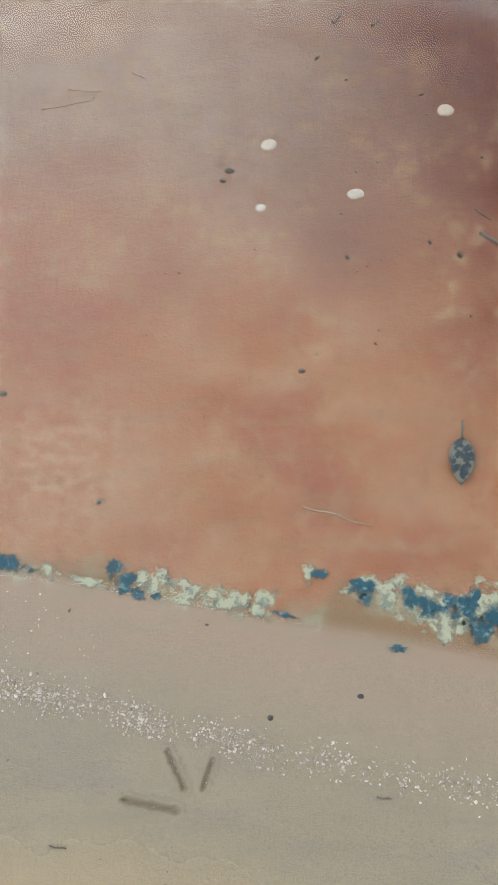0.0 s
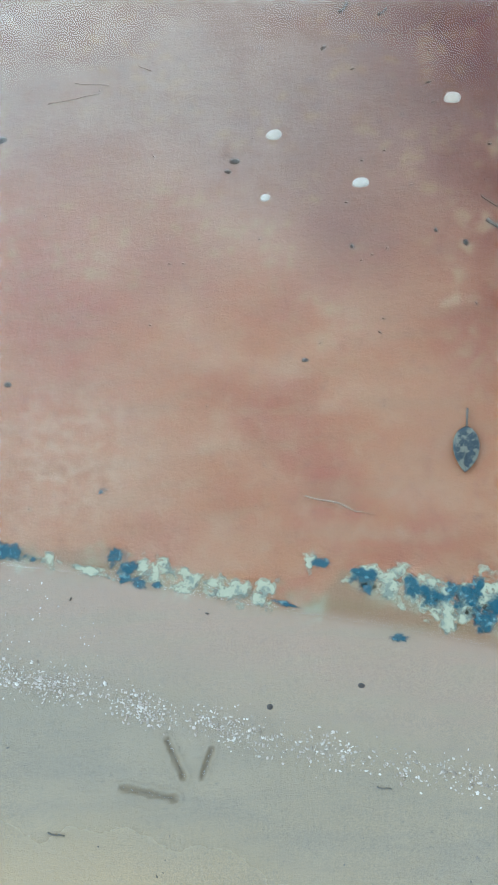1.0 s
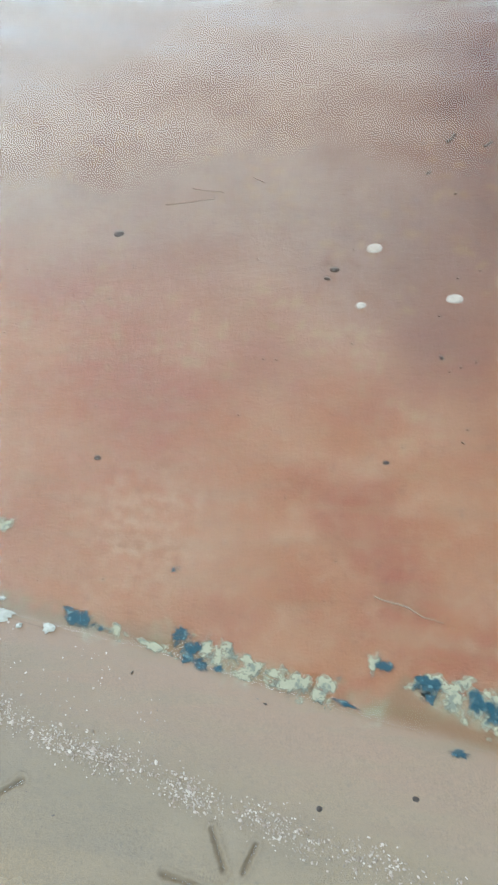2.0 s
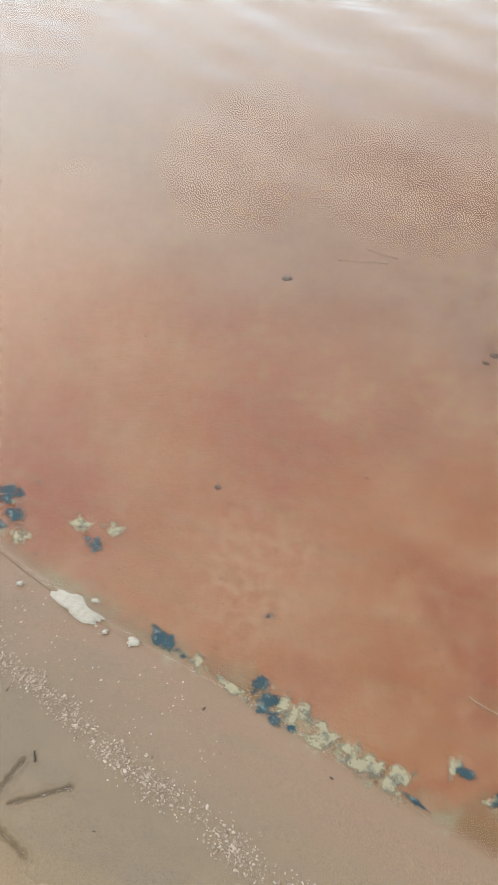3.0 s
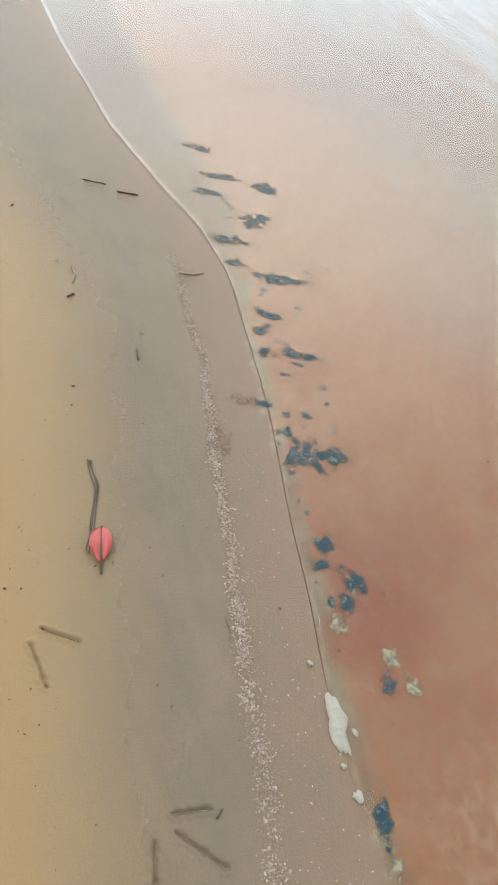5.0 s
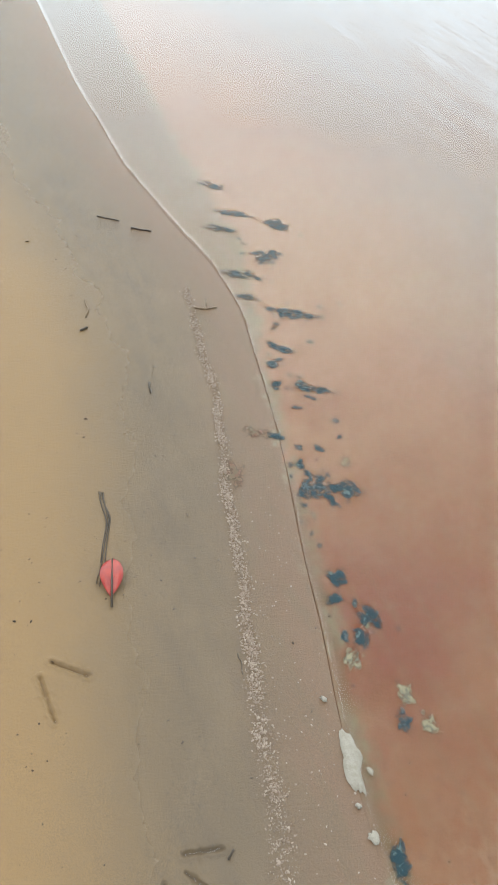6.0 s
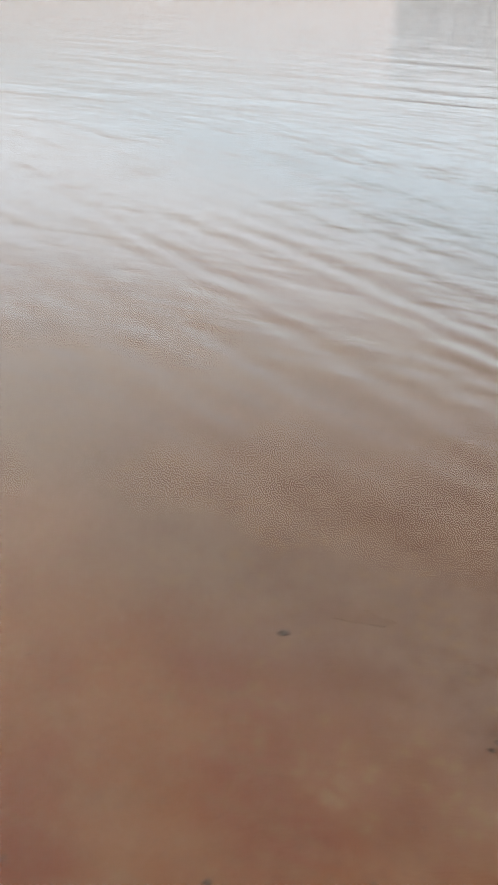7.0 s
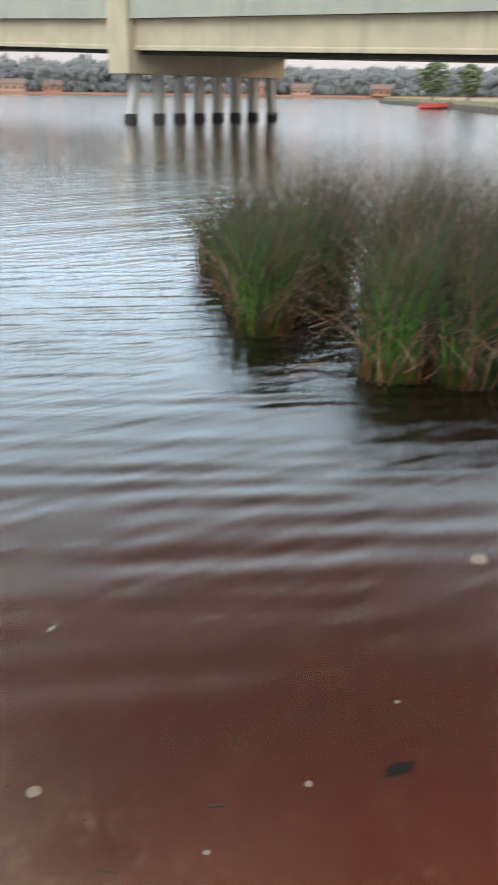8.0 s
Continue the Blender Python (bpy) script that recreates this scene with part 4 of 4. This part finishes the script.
rng = np.random.RandomState(21)
woods = []
for _ in range(1500):
    az = radians(rng.uniform(-12, 66))
    far = rng.uniform(446, 520)
    h = (8 + 3 * noise.noise((az * 11, 0, 0)) + 2.5 * noise.noise((az * 40, 5, 0)) + rng.uniform(0, 3.5) + (2.5 if az < 0.5 else 0)) * (0.85 + (far - 446) / 160)
    h = max(h, 5.0)
    cx, cy = far * math.sin(az), far * math.cos(az)
    for _ in range(34):
        woods.append((cx + rng.normal(0, 2.4), cy + rng.normal(0, 2.4), 1.5 + h * rng.uniform(0.03, 0.92), rng.uniform(0.55, 1.1)))
for _ in range(3000):
    az, far = radians(rng.uniform(-12, 66)), rng.uniform(444, 452)
    woods.append((far * math.sin(az), far * math.cos(az), rng.uniform(0.8, 4.5), rng.uniform(0.6, 1.3)))
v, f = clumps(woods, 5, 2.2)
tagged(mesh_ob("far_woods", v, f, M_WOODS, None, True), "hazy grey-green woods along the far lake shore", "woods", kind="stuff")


def house(az, far, w, d, h, wall_mat, seed):
    """A small waterside house that faces the lake."""
    a = radians(az)
    p = Vector((far * math.sin(a), far * math.cos(a), 0.9))
    m = Matrix.Translation(p) @ Matrix.Rotation(-a, 4, 'Z')
    thing = empty("house", m, "far pinkish waterside house with a brown gable roof", "house", "houses on the far shore")
    bm = bmesh.new()
    box(bm, pose(0, 0, h / 2), w, d, h, 0.05)
    part("wall", bm, wall_mat, thing)
    bm = bmesh.new()
    vs = [bm.verts.new(c) for c in ((-w / 2 - .5, -d / 2 - .5, h), (w / 2 + .5, -d / 2 - .5, h), (w / 2 + .5, d / 2 + .5, h), (-w / 2 - .5, d / 2 + .5, h), (-w / 2 - .3, 0, h + 2.3), (w / 2 + .3, 0, h + 2.3))]
    for q in ((0, 1, 5, 4), (2, 3, 4, 5), (0, 4, 3), (1, 2, 5), (3, 2, 1, 0)):
        bm.faces.new([vs[i] for i in q])
    part("roof", bm, M_ROOF, thing)
    n = int(w // 3)
    for i in range(n):
        bm = bmesh.new()
        box(bm, pose(-w / 2 + (i + 0.5) * w / n, -d / 2 - 0.02, h * 0.55), 1.3, 0.12, 1.3, 0.02)
        part("window", bm, M_GLASSDARK, thing)


for i, (az, w, h) in enumerate([(2, 11, 3), (5.5, 9, 3.4), (8.5, 12, 3), (12, 9, 3.6), (15, 11, 3), (18.5, 10, 3.2), (22, 13, 3.4), (24.5, 9, 3), (37.5, 12, 3.6), (40, 9, 3), (45, 9, 3)]):
    house(az, 440 + (i * 7) % 5, w, 9, h, M_BRICK if i % 3 else M_SIDING, i)


def far_bulkhead():
    verts, faces = [], []
    azs = np.linspace(-14, 66, 90)
    for a in azs:
        s, c = math.sin(radians(a)), math.cos(radians(a))
        for r, z in ((437, -1), (437, 1.0), (438.2, 1.0), (438.2, -1)):
            verts.append((r * s, r * c, z))
    for i in range(len(azs) - 1):
        for k in range(3):
            faces.append((i * 4 + k, i * 4 + k + 1, i * 4 + k + 5, i * 4 + k + 4))
    return tagged(mesh_ob("bulkhead_wall", verts, faces, M_BRICK, None, False), "low pinkish retaining wall along the far shore", "wall", kind="structure")


far_bulkhead()


# ---- spit of land with its bulkhead, trees and boat ----
SPIT = [(128, 128), (108, 101), (95, 85), (80, 66), (66, 50), (56, 38), (50, 28)]


def spit():
    verts, faces = [], []
    n = len(SPIT)
    for i, (x, y) in enumerate(SPIT):
        k = min(i * 7.0, 26) + 1
        for o, z in ((0, -1.5), (0, 0.5), (0.7, 0.6), (k, 1.2), (k + 14, 1.0)):
            verts.append((x + o * 0.8, y - o * 0.6 + o * 0.25, z))
    for i in range(n - 1):
        for k in range(4):
            faces.append((i * 5 + k, i * 5 + k + 1, i * 5 + k + 6, i * 5 + k + 5))
    tagged(mesh_ob("spit_ground", verts, faces, M_GRASS, None, False), "low grassy spit of land reaching into the lake", "ground", kind="structure")
    wall = empty("bulkhead", Matrix.Identity(4), "weathered timber bulkhead along the edge of the spit", "retaining wall")
    for (x0, y0), (x1, y1) in zip(SPIT, SPIT[1:]):
        ln, a = math.hypot(x1 - x0, y1 - y0), math.degrees(math.atan2(y1 - y0, x1 - x0))
        bm = bmesh.new()
        box(bm, pose((x0 + x1) / 2 - 0.3, (y0 + y1) / 2, -0.15, 0, 0, a), ln + 0.2, 0.25, 1.4, 0.03)
        part("plank_wall", bm, M_BULK, wall)
        for k in range(int(ln // 3)):
            f = (k + 0.5) / (ln // 3)
            bm = bmesh.new()
            bmesh.ops.create_cone(bm, cap_ends=True, segments=8, radius1=0.16, radius2=0.14, depth=2.0, matrix=pose(x0 + f * (x1 - x0) - 0.45, y0 + f * (y1 - y0) + 0.1, 0.0))
            part("post", bm, M_BULK, wall)


spit()


def tree(x, y, z, h, spread, seed, mat=M_LEAVES, label="small round olive-green tree on a grassy bank", count=320, name="tree", category="tree"):
    rng = np.random.RandomState(seed)
    thing = empty(name, Matrix.Translation((x, y, z)), label, category)
    v, f = tube([(0, 0, -0.2), (0.1, 0.05, h * 0.3), (-0.05, 0.1, h * 0.6), (0.05, 0, h * 0.85)], [h * 0.035, h * 0.028, h * 0.018, h * 0.006], 8)
    for k in range(6):
        a = k * 1.05 + rng.rand()
        z0 = h * rng.uniform(0.25, 0.5)
        lv, lf = tube([(0.05, 0.05, z0), (spread * 0.3 * math.cos(a), spread * 0.3 * math.sin(a), z0 + h * 0.15), (spread * 0.6 * math.cos(a), spread * 0.6 * math.sin(a), z0 + h * 0.25)],
                      [h * 0.016, h * 0.010, h * 0.004], 6)
        f += [tuple(i + len(v) for i in q) for q in lf]
        v = v + lv
    mesh_ob("trunk", v, f, M_BARK, thing)
    spots = []
    for _ in range(count):
        a, u = rng.uniform(0, 6.283), rng.uniform(-1, 1)
        r = spread * (rng.rand() ** 0.4) * math.sqrt(1 - u * u) * (0.85 + 0.2 * math.sin(3 * a + seed))
        spots.append((r * math.cos(a), r * math.sin(a), h * (0.56 + 0.40 * u), h * rng.uniform(0.03, 0.075)))
    v, f = clumps(spots, seed + 1, 0.7)
    mesh_ob("crown", v, f, mat, thing, False)


tree(100.8, 90.2, 1.1, 5.0, 2.5, 31)
tree(86.6, 71.8, 1.1, 4.0, 1.75, 32)
tree(92.0, 79.0, 1.1, 1.8, 2.4, 33, M_SHRUB, "low shrub on a grassy bank beside the water", 90, "shrub", "shrub")
tree(64.6, 47.2, 1.0, 5.0, 1.6, 34)


def boat():
    m = pose(85.2, 75.6, 0.0, 0, 0, -40)
    thing = empty("boat", m, "small red open boat moored at a bulkhead", "boat")
    verts, faces = [], []
    n = 12
    prof = [(-0.75, 0.55), (-0.68, 0.1), (-0.3, -0.15), (0.3, -0.15), (0.68, 0.1), (0.75, 0.55), (0.66, 0.55), (0.55, 0.12), (-0.55, 0.12), (-0.66, 0.55)]
    for i in range(n + 1):
        f = i / n
        w = 0.25 + 0.75 * math.sin(math.pi * min(0.5, f * 0.75 + 0.12)) if f < 0.5 else max(0.06, math.cos((f - 0.5) * math.pi) ** 0.7)
        for px_, pz_ in prof:
            verts.append((-2.1 + 4.2 * f, px_ * w, pz_ + 0.25 * f * f))
    k = len(prof)
    for i in range(n):
        for q in range(k):
            faces.append((i * k + q, i * k + (q + 1) % k, i * k + k + (q + 1) % k, i * k + k + q))
    faces += [tuple(range(k))[::-1], tuple(range(n * k, n * k + k))]
    mesh_ob("hull", verts, faces, M_RED, thing, False, "faded red hull")
    for x in (-1.0, 0.4):
        bm = bmesh.new()
        box(bm, pose(x, 0, 0.42), 0.3, 1.25, 0.05, 0.01)
        part("bench", bm, M_BULK, thing)


boat()

# ---- unseen shrubs added behind, which keep the low sun off the beach ----
for i in range(9):
    o = -6.0 + 1.9 * i
    px_, py_ = 21.0 + 0.44 * o + 0.6 * math.sin(3 * i), -11.0 + 0.90 * o
    tree(px_, py_, float(ground_z(np.array(px_), np.array(py_))), 5.4 + 0.5 * math.sin(2.3 * i), 1.7, 500 + i, M_SHRUB, "unseen dense dark shrub added behind the beach to block the sun", 150, "sun_screen_shrub", "shrub")
